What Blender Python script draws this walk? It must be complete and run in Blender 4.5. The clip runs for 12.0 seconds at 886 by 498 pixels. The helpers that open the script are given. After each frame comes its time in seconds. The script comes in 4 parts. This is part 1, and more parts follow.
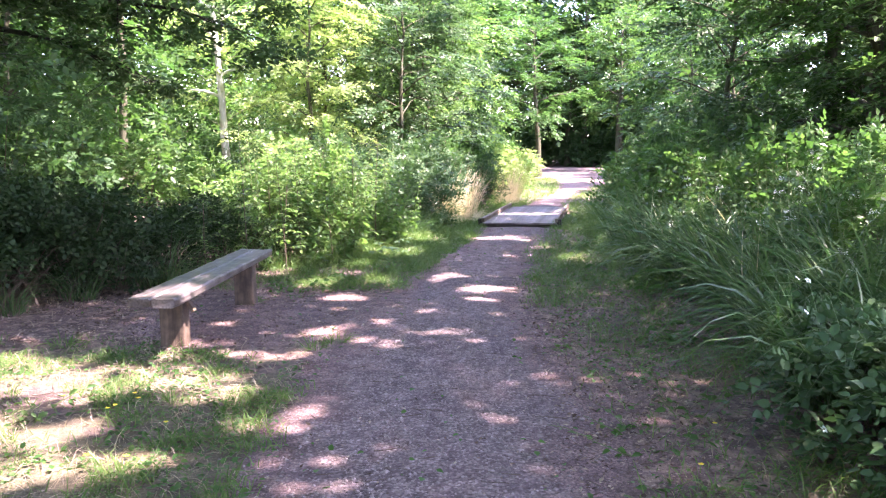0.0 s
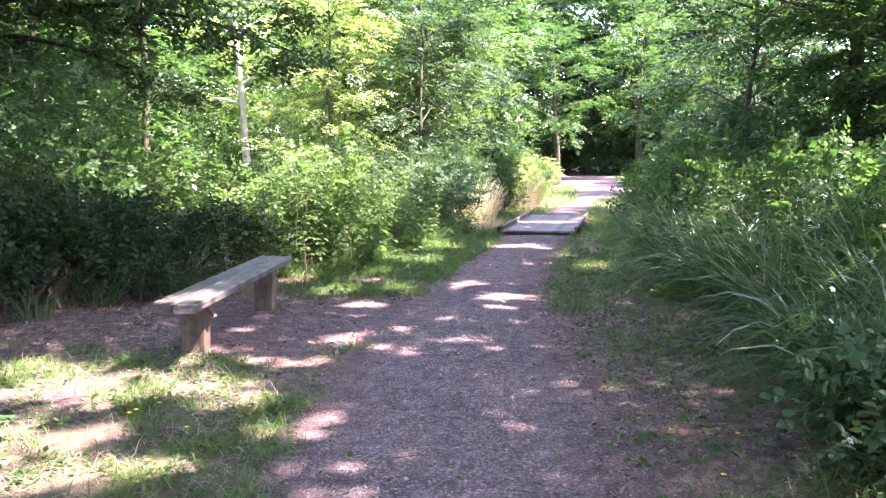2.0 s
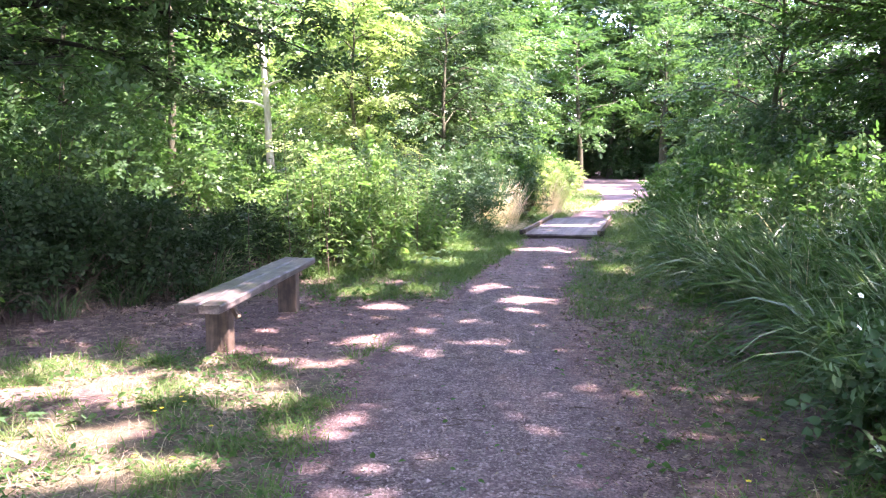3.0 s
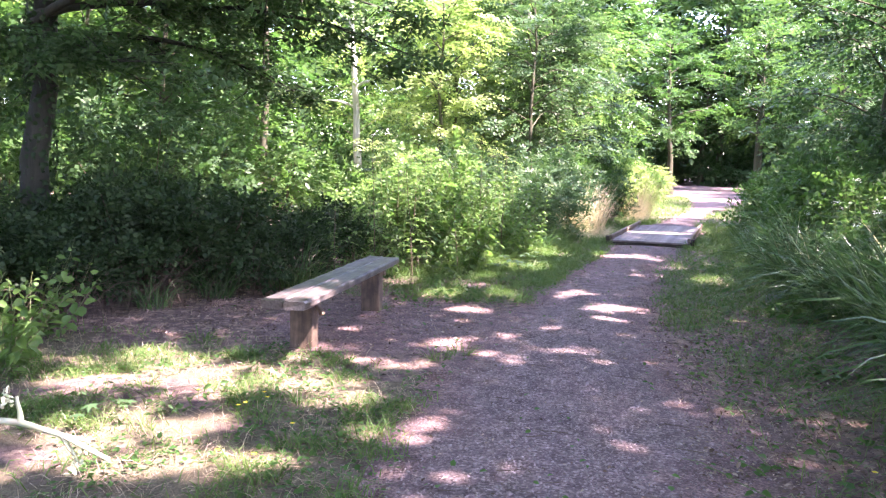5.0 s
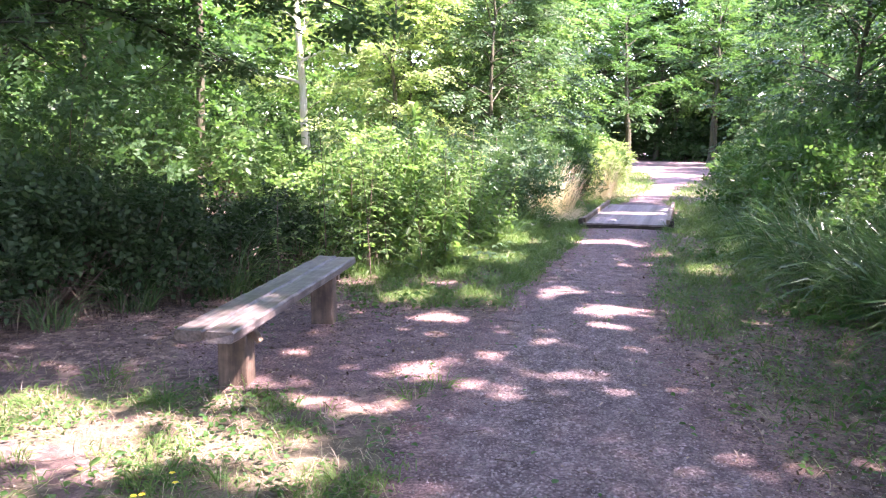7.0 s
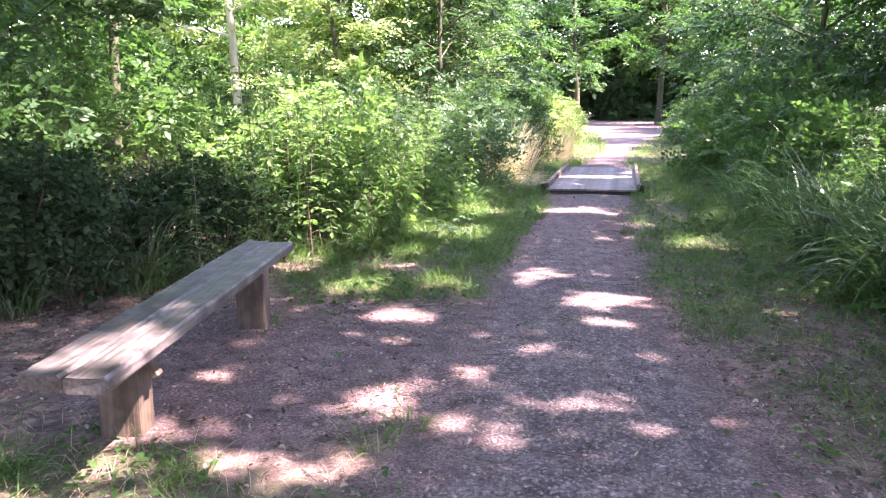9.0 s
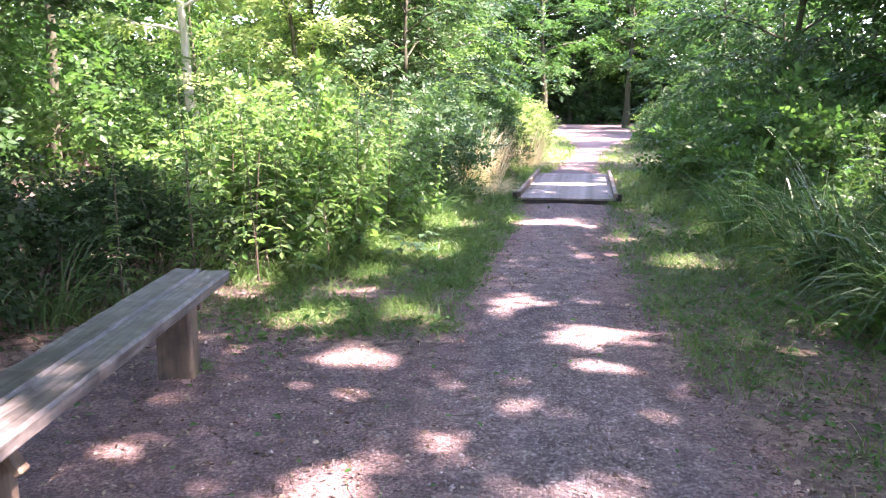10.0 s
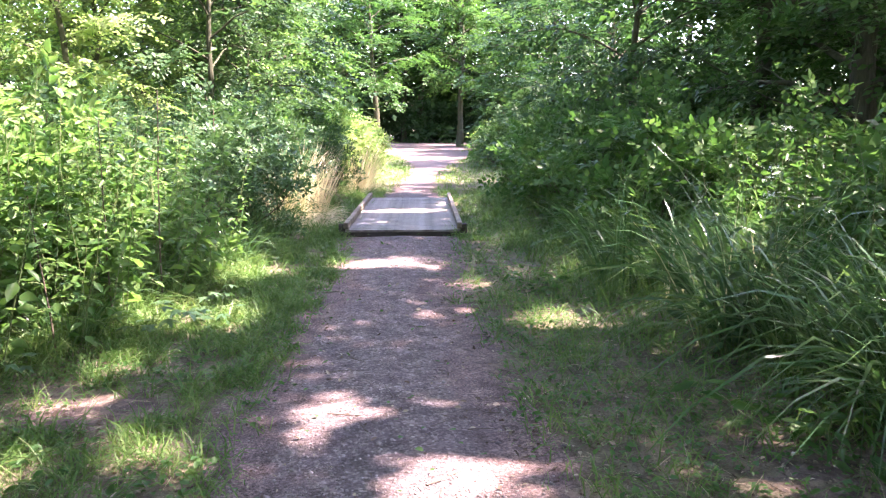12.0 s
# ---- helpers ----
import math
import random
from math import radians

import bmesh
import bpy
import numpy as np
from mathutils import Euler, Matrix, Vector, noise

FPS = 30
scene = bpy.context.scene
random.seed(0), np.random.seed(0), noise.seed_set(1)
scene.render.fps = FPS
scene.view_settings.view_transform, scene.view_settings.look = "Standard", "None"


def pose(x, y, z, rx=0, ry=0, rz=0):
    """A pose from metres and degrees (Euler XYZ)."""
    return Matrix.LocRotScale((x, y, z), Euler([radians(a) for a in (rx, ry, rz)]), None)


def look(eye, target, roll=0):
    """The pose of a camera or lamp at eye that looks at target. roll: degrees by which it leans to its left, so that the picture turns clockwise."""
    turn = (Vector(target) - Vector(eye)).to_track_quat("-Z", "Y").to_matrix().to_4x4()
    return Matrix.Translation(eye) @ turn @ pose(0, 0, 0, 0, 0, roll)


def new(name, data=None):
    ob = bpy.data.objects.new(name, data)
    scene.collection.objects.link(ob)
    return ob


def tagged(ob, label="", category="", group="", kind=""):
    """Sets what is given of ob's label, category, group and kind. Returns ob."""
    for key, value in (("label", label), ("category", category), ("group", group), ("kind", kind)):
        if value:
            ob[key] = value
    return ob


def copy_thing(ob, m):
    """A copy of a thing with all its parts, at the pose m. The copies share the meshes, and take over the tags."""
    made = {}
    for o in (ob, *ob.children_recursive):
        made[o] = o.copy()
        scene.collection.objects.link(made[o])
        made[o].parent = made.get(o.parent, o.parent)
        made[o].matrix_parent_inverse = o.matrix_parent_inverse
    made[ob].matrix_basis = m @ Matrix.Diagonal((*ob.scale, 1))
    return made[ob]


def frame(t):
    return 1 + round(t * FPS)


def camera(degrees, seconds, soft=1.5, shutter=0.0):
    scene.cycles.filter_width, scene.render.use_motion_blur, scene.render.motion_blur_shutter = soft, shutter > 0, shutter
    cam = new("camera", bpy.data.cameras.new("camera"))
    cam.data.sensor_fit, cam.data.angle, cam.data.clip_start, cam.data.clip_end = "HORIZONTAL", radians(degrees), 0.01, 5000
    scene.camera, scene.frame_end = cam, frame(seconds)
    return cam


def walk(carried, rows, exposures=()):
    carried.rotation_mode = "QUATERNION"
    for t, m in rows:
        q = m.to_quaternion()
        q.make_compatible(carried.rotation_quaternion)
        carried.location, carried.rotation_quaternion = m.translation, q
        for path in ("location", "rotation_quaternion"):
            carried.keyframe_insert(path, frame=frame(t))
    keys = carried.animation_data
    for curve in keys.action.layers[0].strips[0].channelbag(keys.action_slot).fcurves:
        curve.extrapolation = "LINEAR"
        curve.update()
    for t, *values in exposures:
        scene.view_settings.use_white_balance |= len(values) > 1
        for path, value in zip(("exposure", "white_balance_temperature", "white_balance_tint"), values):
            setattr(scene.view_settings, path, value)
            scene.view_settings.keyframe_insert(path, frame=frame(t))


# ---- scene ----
cam = camera(59.3, 12.0, soft=1.25, shutter=0.14)
METRES, EYE, TILT, LEAN, TURN = 6.1, 1.56, 0.0, 0.0, 2.2
ROWS = [
    (0.0, 0.0, 0.0, 0.0, -0.06, -7.01, 0.46),
    (0.5, -0.0, -0.0009, -0.0001, 0.43, -6.46, 0.08),
    (1.0, -0.0004, -0.0007, -0.0012, 0.79, -6.21, 0.09),
    (1.5, -0.0002, -0.0003, -0.0014, 1.05, -6.39, 0.29),
    (2.0, -0.0012, 0.0007, -0.0014, 1.32, -6.4, 0.41),
    (2.5, -0.0019, 0.0002, -0.0015, 2.04, -6.34, 0.32),
    (3.0, -0.0031, -0.0006, -0.0015, 2.94, -6.18, 0.16),
    (3.2, -0.0035, -0.0006, -0.0015, 2.9, -6.05, 0.16),
    (4.8, -0.0085, 0.0125, -0.0024, 8.8, -5.47, -0.29),
    (5.0, -0.0111, 0.0186, -0.0025, 9.09, -6.09, -1.09),
    (5.5, -0.0308, 0.0579, -0.0011, 7.55, -8.28, -0.44),
    (6.0, -0.042, 0.1157, -0.0009, 4.28, -8.1, 0.04),
    (6.5, -0.0514, 0.1791, 0.0001, 6.62, -7.03, -0.06),
    (7.0, -0.0646, 0.2469, -0.0004, 5.55, -7.6, -0.1),
    (7.5, -0.0724, 0.3126, -0.0035, 3.07, -8.72, -0.41),
    (7.7, -0.0757, 0.3385, -0.0038, 2.6, -9.1, -0.7),
    (9.3, -0.1105, 0.5125, -0.0082, 1.2, -10.5, 0.4),
    (9.5, -0.1116, 0.5419, -0.0078, 1.46, -10.54, 0.41),
    (10.0, -0.1072, 0.6217, -0.0047, -1.16, -10.26, -0.1),
    (10.5, -0.0925, 0.7054, -0.0048, -5.2, -9.67, -0.25),
    (11.0, -0.08, 0.7917, -0.0064, -10.85, -9.01, -0.56),
    (11.5, -0.0582, 0.8841, -0.0107, -12.93, -8.35, -0.08),
    (12.0, -0.0421, 0.9716, -0.0144, -13.15, -8.86, 0.14),
]
walk(cam, [(t, pose(0, 0, EYE, TILT, LEAN, TURN) @ pose(METRES * x, METRES * y, METRES * z, 90 + pitch, roll, yaw)) for t, x, y, z, yaw, pitch, roll in ROWS],
     exposures=[(0.0, 3.84, 6600, 43), (7.0, 3.84, 6600, 45), (12.0, 3.86, 6850, 35)])

# ---------------------------------------------------------------- light
SUN_AZ, SUN_EL = radians(103), radians(57)          # clockwise from +y, and above the horizon
TO_SUN = Vector((math.sin(SUN_AZ) * math.cos(SUN_EL), math.cos(SUN_AZ) * math.cos(SUN_EL), math.sin(SUN_EL)))
world = bpy.data.worlds.new("sky")
scene.world = world
world.use_nodes = True
wn = world.node_tree.nodes
sky = wn.new("ShaderNodeTexSky")
sky.sky_type, sky.sun_disc, sky.sun_elevation, sky.sun_rotation = "NISHITA", False, SUN_EL, SUN_AZ
world.node_tree.links.new(sky.outputs[0], wn["Background"].inputs[0])
wn["Background"].inputs[1].default_value = 0.15
sun_data = bpy.data.lights.new("sun", "SUN")
sun_data.energy, sun_data.angle, sun_data.color = 3.85, radians(0.85), (1.0, 0.94, 0.85)
sun = new("sun", sun_data)
sun.matrix_world = look(TO_SUN * 60, (0, 0, 0))

# ---------------------------------------------------------------- materials
def nodes_of(name):
    m = bpy.data.materials.new(name)
    m.use_nodes = True
    return m, m.node_tree.nodes, m.node_tree.links


def ramp(n, stops):
    r = n.new("ShaderNodeValToRGB")
    e = r.color_ramp.elements
    while len(e) < len(stops):
        e.new(0.5)
    for k, (at, col) in zip(e, stops):
        k.position, k.color = at, (*col, 1)
    return r


def noise_tex(n, l, coord, scale, detail=4.0, rough=0.6):
    t = n.new("ShaderNodeTexNoise")
    t.inputs["Scale"].default_value, t.inputs["Detail"].default_value, t.inputs["Roughness"].default_value = scale, detail, rough
    l.new(coord, t.inputs["Vector"])
    return t


def mix_col(n, l, fac, a, b, kind="MIX"):
    x = n.new("ShaderNodeMix")
    x.data_type, x.blend_type = "RGBA", kind
    for s, v in ((0, fac), (6, a), (7, b)):
        if isinstance(v, (int, float)):
            x.inputs[s].default_value = v
        elif isinstance(v, tuple):
            x.inputs[s].default_value = (*v, 1)
        else:
            l.new(v, x.inputs[s])
    return x.outputs[2]


def leaf_material(name, dark, mid, light, translucent=0.45, gloss=0.4, spread=0.25, leafwise=0.5):
    """A leaf: varied from leaf to leaf and plant to plant, light shining through it."""
    m, n, l = nodes_of(name)
    p = n["Principled BSDF"]
    geo, info, tc = n.new("ShaderNodeNewGeometry"), n.new("ShaderNodeObjectInfo"), n.new("ShaderNodeTexCoord")
    r = ramp(n, [(0.0, dark), (0.5, mid), (1.0, light)])
    bough = noise_tex(n, l, tc.outputs["Object"], 2.2, 2.0)
    total = None
    for value, share in ((info.outputs["Random"], spread), (geo.outputs["Random Per Island"], leafwise), (bough.outputs["Fac"], 1 - spread - leafwise)):
        add = n.new("ShaderNodeMath")
        add.operation = "MULTIPLY_ADD"
        l.new(value, add.inputs[0])
        add.inputs[1].default_value = share
        if total:
            l.new(total, add.inputs[2])
        else:
            add.inputs[2].default_value = 0.0
        total = add.outputs[0]
    l.new(total, r.inputs[0])
    spots = noise_tex(n, l, tc.outputs["Object"], 45.0, 3.0)
    col = mix_col(n, l, 0.25, r.outputs[0], spots.outputs["Color"], "OVERLAY")
    l.new(col, p.inputs["Base Color"])
    p.inputs["Roughness"].default_value = gloss
    p.inputs["Specular IOR Level"].default_value = 0.22
    t = n.new("ShaderNodeBsdfTranslucent")
    bright = mix_col(n, l, 1.0, col, (1.35, 1.55, 0.95), "MULTIPLY")
    l.new(bright, t.inputs["Color"])
    s = n.new("ShaderNodeMixShader")
    s.inputs[0].default_value = translucent
    l.new(p.outputs[0], s.inputs[1]), l.new(t.outputs[0], s.inputs[2])
    l.new(s.outputs[0], n["Material Output"].inputs["Surface"])
    return m


def bark_material(name, dark, light, scale=9.0, moss_tone=(0.09, 0.11, 0.04)):
    m, n, l = nodes_of(name)
    p, tc = n["Principled BSDF"], n.new("ShaderNodeTexCoord")
    mp = n.new("ShaderNodeMapping")
    mp.inputs["Scale"].default_value = (1, 1, 0.18)
    l.new(tc.outputs["Object"], mp.inputs[0])
    a, b = noise_tex(n, l, mp.outputs[0], scale * 3, 6), noise_tex(n, l, tc.outputs["Object"], 1.7, 3)
    r = ramp(n, [(0.3, dark), (0.7, light)])
    l.new(a.outputs["Fac"], r.inputs[0])
    moss = mix_col(n, l, b.outputs["Fac"], r.outputs[0], moss_tone)
    l.new(mix_col(n, l, 0.5, r.outputs[0], moss), p.inputs["Base Color"])
    p.inputs["Roughness"].default_value = 0.9
    bump = n.new("ShaderNodeBump")
    bump.inputs["Strength"].default_value, bump.inputs["Distance"].default_value = 0.8, 0.02
    l.new(a.outputs["Fac"], bump.inputs["Height"]), l.new(bump.outputs[0], p.inputs["Normal"])
    return m


def timber_material(name, dark, light, axis, gloss=0.75):
    """Weathered timber with the grain along one axis, and blotches of lichen and dirt."""
    m, n, l = nodes_of(name)
    p, tc, info = n["Principled BSDF"], n.new("ShaderNodeTexCoord"), n.new("ShaderNodeObjectInfo")
    mp = n.new("ShaderNodeMapping")
    mp.inputs["Scale"].default_value = [(0.06 if k == axis else 1.0) for k in range(3)]
    l.new(tc.outputs["Object"], mp.inputs[0])
    a, b = noise_tex(n, l, mp.outputs[0], 55, 4, 0.5), noise_tex(n, l, tc.outputs["Object"], 6, 5)
    r = ramp(n, [(0.2, dark), (0.8, light)])
    l.new(a.outputs["Fac"], r.inputs[0])
    r2 = ramp(n, [(0.36, (0.5, 0.48, 0.46)), (0.62, (1.2, 1.18, 1.16))])
    l.new(b.outputs["Fac"], r2.inputs[0])
    l.new(mix_col(n, l, 1.0, r.outputs[0], r2.outputs[0], "MULTIPLY"), p.inputs["Base Color"])
    p.inputs["Roughness"].default_value = gloss
    bump = n.new("ShaderNodeBump")
    bump.inputs["Strength"].default_value, bump.inputs["Distance"].default_value = 0.6, 0.006
    l.new(a.outputs["Fac"], bump.inputs["Height"]), l.new(bump.outputs[0], p.inputs["Normal"])
    return m


def plain_material(name, a, b, rough=0.8, scale=20.0):
    m, n, l = nodes_of(name)
    p, tc, geo = n["Principled BSDF"], n.new("ShaderNodeTexCoord"), n.new("ShaderNodeNewGeometry")
    t = noise_tex(n, l, tc.outputs["Object"], scale, 4)
    r = ramp(n, [(0.3, a), (0.7, b)])
    l.new(t.outputs["Fac"], r.inputs[0])
    r2 = ramp(n, [(0.0, a), (1.0, b)])
    l.new(geo.outputs["Random Per Island"], r2.inputs[0])
    l.new(mix_col(n, l, 0.6, r.outputs[0], r2.outputs[0]), p.inputs["Base Color"])
    p.inputs["Roughness"].default_value = rough
    return m


def ground_material():
    """Gravel on the path, trodden purplish earth, leaf mould and the green floor under the grass."""
    m, n, l = nodes_of("woodland_ground")
    p, tc = n["Principled BSDF"], n.new("ShaderNodeTexCoord")
    co = tc.outputs["Object"]
    big, mid, fine = noise_tex(n, l, co, 0.9, 4), noise_tex(n, l, co, 7, 5), noise_tex(n, l, co, 60, 5, 0.7)
    stones = n.new("ShaderNodeTexVoronoi")
    stones.inputs["Scale"].default_value = 62
    l.new(co, stones.inputs["Vector"])
    flakes = n.new("ShaderNodeTexVoronoi")
    flakes.inputs["Scale"].default_value = 19
    l.new(co, flakes.inputs["Vector"])
    earth = ramp(n, [(0.34, (0.045, 0.028, 0.027)), (0.5, (0.138, 0.091, 0.088)), (0.64, (0.272, 0.19, 0.178))])
    l.new(fine.outputs["Fac"], earth.inputs[0])
    stone_col = ramp(n, [(0.0, (0.06, 0.046, 0.049)), (0.55, (0.135, 0.106, 0.111)), (0.88, (0.225, 0.184, 0.187)), (1.0, (0.37, 0.32, 0.31))])
    sep = n.new("ShaderNodeSeparateColor")
    l.new(stones.outputs["Color"], sep.inputs[0]), l.new(sep.outputs[0], stone_col.inputs[0])
    gravel = mix_col(n, l, mid.outputs["Fac"], earth.outputs[0], stone_col.outputs[0])
    gravel = mix_col(n, l, 0.3, gravel, stone_col.outputs[0])
    litter_col = ramp(n, [(0.0, (0.05, 0.034, 0.025)), (0.6, (0.14, 0.095, 0.07)), (1.0, (0.32, 0.24, 0.18))])
    sep2 = n.new("ShaderNodeSeparateColor")
    l.new(flakes.outputs["Color"], sep2.inputs[0]), l.new(sep2.outputs[1], litter_col.inputs[0])
    mould = mix_col(n, l, 0.55, earth.outputs[0], litter_col.outputs[0])
    green = ramp(n, [(0.3, (0.05, 0.045, 0.025)), (0.7, (0.17, 0.145, 0.09))])
    l.new(fine.outputs["Fac"], green.inputs[0])

    def mask(name):
        at = n.new("ShaderNodeAttribute")
        at.attribute_name = name
        ad = n.new("ShaderNodeMath")
        ad.operation = "MULTIPLY_ADD"
        l.new(mid.outputs["Fac"], ad.inputs[0])
        ad.inputs[1].default_value = 0.9
        l.new(at.outputs["Fac"], ad.inputs[2])
        mr = n.new("ShaderNodeMapRange")
        mr.interpolation_type = "SMOOTHSTEP"
        mr.inputs["From Min"].default_value, mr.inputs["From Max"].default_value = 0.7, 1.2
        l.new(ad.outputs[0], mr.inputs["Value"])
        return mr.outputs[0]

    col = mix_col(n, l, mask("grassy"), mould, green.outputs[0])
    col = mix_col(n, l, mask("trodden"), col, earth.outputs[0])
    col = mix_col(n, l, mask("path"), col, gravel)
    mottle = ramp(n, [(0.36, (0.64, 0.62, 0.63)), (0.64, (1.3, 1.29, 1.26))])
    l.new(mid.outputs["Fac"], mottle.inputs[0])
    col = mix_col(n, l, 1.0, col, mottle.outputs[0], "MULTIPLY")
    tone = ramp(n, [(0.3, (0.8, 0.78, 0.8)), (0.7, (1.15, 1.12, 1.1))])
    l.new(big.outputs["Fac"], tone.inputs[0])
    l.new(mix_col(n, l, 1.0, col, tone.outputs[0], "MULTIPLY"), p.inputs["Base Color"])
    p.inputs["Roughness"].default_value = 0.92
    b1 = n.new("ShaderNodeBump")
    b1.inputs["Strength"].default_value, b1.inputs["Distance"].default_value = 0.5, 0.007
    l.new(stones.outputs["Distance"], b1.inputs["Height"])
    b1.invert = True
    b2 = n.new("ShaderNodeBump")
    b2.inputs["Strength"].default_value, b2.inputs["Distance"].default_value = 0.8, 0.02
    l.new(fine.outputs["Fac"], b2.inputs["Height"]), l.new(b1.outputs[0], b2.inputs["Normal"])
    l.new(b2.outputs[0], p.inputs["Normal"])
    return m


GROUND = ground_material()
LEAF_WOOD = leaf_material("woodland_leaf", (0.024, 0.074, 0.02), (0.052, 0.118, 0.034), (0.105, 0.175, 0.056))
# ivy's dark green, also putting the hedge's deep shade into the leaf colour
LEAF_DARK_SHADED = leaf_material("dark_shaded_leaf", (0.01, 0.028, 0.011), (0.02, 0.045, 0.017), (0.042, 0.075, 0.03), 0.4, 0.55)
# brighter copy of the leaf green, with sunlight worked into its colour
LEAF_LIT = leaf_material("sun_brightened_leaf", (0.045, 0.105, 0.03), (0.09, 0.17, 0.05), (0.16, 0.235, 0.085), 0.45)
# glare of full sun painted into the leaf colour
LEAF_SUNLIT = leaf_material("sun_lightened_leaf", (0.14, 0.21, 0.07), (0.22, 0.3, 0.115), (0.3, 0.36, 0.17), 0.55)
# darker copy of the woodland leaf; its tone carries shade on boughs and far trees
LEAF_SHADED = leaf_material("shaded_leaf", (0.02, 0.056, 0.022), (0.038, 0.086, 0.032), (0.068, 0.122, 0.05), 0.42, 0.5)
LEAF_GREY = leaf_material("dull_green_leaf", (0.022, 0.06, 0.026), (0.046, 0.097, 0.042), (0.095, 0.145, 0.07), 0.35)
LEAF_BRAMBLE = leaf_material("bramble_leaf", (0.028, 0.075, 0.032), (0.056, 0.12, 0.052), (0.1, 0.165, 0.08), 0.3, 0.42)
BLADE = leaf_material("grass_blade", (0.035, 0.085, 0.022), (0.08, 0.155, 0.042), (0.2, 0.235, 0.095), 0.4, 0.45, 0.05)
BLADE_LONG = leaf_material("long_grass_blade", (0.026, 0.08, 0.028), (0.055, 0.125, 0.042), (0.14, 0.205, 0.085), 0.34, 0.3, 0.1, 0.7)
BLADE_LONG.node_tree.nodes["Principled BSDF"].inputs["Specular IOR Level"].default_value = 0.5
BLADE_DRY = leaf_material("dry_grass_blade", (0.27, 0.2, 0.145), (0.39, 0.31, 0.235), (0.52, 0.44, 0.35), 0.3, 0.7)
BLADE_BLEACHED = leaf_material("bleached_grass_blade", (0.4, 0.32, 0.235), (0.53, 0.445, 0.345), (0.62, 0.545, 0.45), 0.35, 0.7)
DEAD_LEAF = leaf_material("fallen_leaf", (0.045, 0.03, 0.022), (0.14, 0.096, 0.072), (0.42, 0.34, 0.27), 0.1, 0.8, 0.0, 0.9)
PETAL_YELLOW = plain_material("yellow_petal", (0.75, 0.55, 0.02), (0.85, 0.68, 0.04), 0.5)
PETAL_WHITE = plain_material("white_petal", (0.7, 0.72, 0.66), (0.82, 0.82, 0.78), 0.6)
STEM_GREEN = plain_material("green_stem", (0.07, 0.11, 0.03), (0.13, 0.16, 0.06), 0.6)
STEM_BROWN = plain_material("brown_stem", (0.05, 0.036, 0.024), (0.11, 0.08, 0.055), 0.8)
STEM_PALE = leaf_material("pale_stem", (0.3, 0.33, 0.2), (0.42, 0.44, 0.3), (0.5, 0.52, 0.4), 0.15, 0.6)
BARK = bark_material("bark", (0.018, 0.016, 0.011), (0.08, 0.072, 0.052))
BARK_MOSSY = bark_material("mossy_bark", (0.006, 0.006, 0.004), (0.026, 0.025, 0.016), 9.0, (0.02, 0.028, 0.01))
# bark whitened to show strong sun on the trunk
BARK_SUNLIT = bark_material("sun_whitened_bark", (0.5, 0.47, 0.42), (0.78, 0.75, 0.7), 9.0, (0.4, 0.42, 0.33))
SEAT_WOOD = timber_material("weathered_seat_timber", (0.012, 0.01, 0.01), (0.145, 0.13, 0.123), 1, 0.5)
POST_WOOD = timber_material("bench_post_timber", (0.045, 0.031, 0.021), (0.14, 0.098, 0.066), 2)
DECK_WOOD = timber_material("deck_board_timber", (0.13, 0.105, 0.1), (0.31, 0.265, 0.255), 0)
KERB_WOOD = timber_material("kerb_timber", (0.08, 0.06, 0.045), (0.3, 0.235, 0.18), 1)
BEAM_WOOD = timber_material("dark_beam_timber", (0.02, 0.016, 0.013), (0.06, 0.045, 0.035), 0)
PEBBLE = plain_material("pebble", (0.07, 0.053, 0.052), (0.32, 0.265, 0.255), 0.8, 60)

# ---------------------------------------------------------------- mesh helpers
def mesh_np(name, chunks, material, smooth=False):
    """One mesh out of (vertices, faces) arrays; the faces of a chunk all have as many corners."""
    vs, loops, sizes, base = [], [], [], 0
    for v, f in chunks:
        v, f = np.asarray(v, float).reshape(-1, 3), np.asarray(f, int)
        vs.append(v), loops.append((f + base).ravel()), sizes.append(np.full(len(f), f.shape[1]))
        base += len(v)
    vs, loops, sizes = np.concatenate(vs), np.concatenate(loops), np.concatenate(sizes)
    me = bpy.data.meshes.new(name)
    me.vertices.add(len(vs)), me.loops.add(len(loops)), me.polygons.add(len(sizes))
    me.vertices.foreach_set("co", vs.ravel())
    me.loops.foreach_set("vertex_index", loops)
    me.polygons.foreach_set("loop_start", np.concatenate([[0], np.cumsum(sizes)[:-1]]))
    if smooth:
        me.polygons.foreach_set("use_smooth", np.ones(len(sizes), bool))
    me.update(calc_edges=True)
    me.materials.append(material)
    return me


def thing(name, at, label, category, group=""):
    ob = new(name)
    ob.matrix_world = at
    return tagged(ob, label, category, group)


def part_np(name, chunks, material, parent, label="", smooth=False):
    ob = new(name, mesh_np(name, chunks, material, smooth))
    ob.parent = parent
    return tagged(ob, label)


def part(name, bm, material, parent, label=""):
    me = bpy.data.meshes.new(name)
    bm.to_mesh(me)
    bm.free()
    me.materials.append(material)
    ob = new(name, me)
    ob.parent = parent
    return tagged(ob, label)


def unit(v):
    return v / np.maximum(np.linalg.norm(v, axis=-1, keepdims=True), 1e-9)


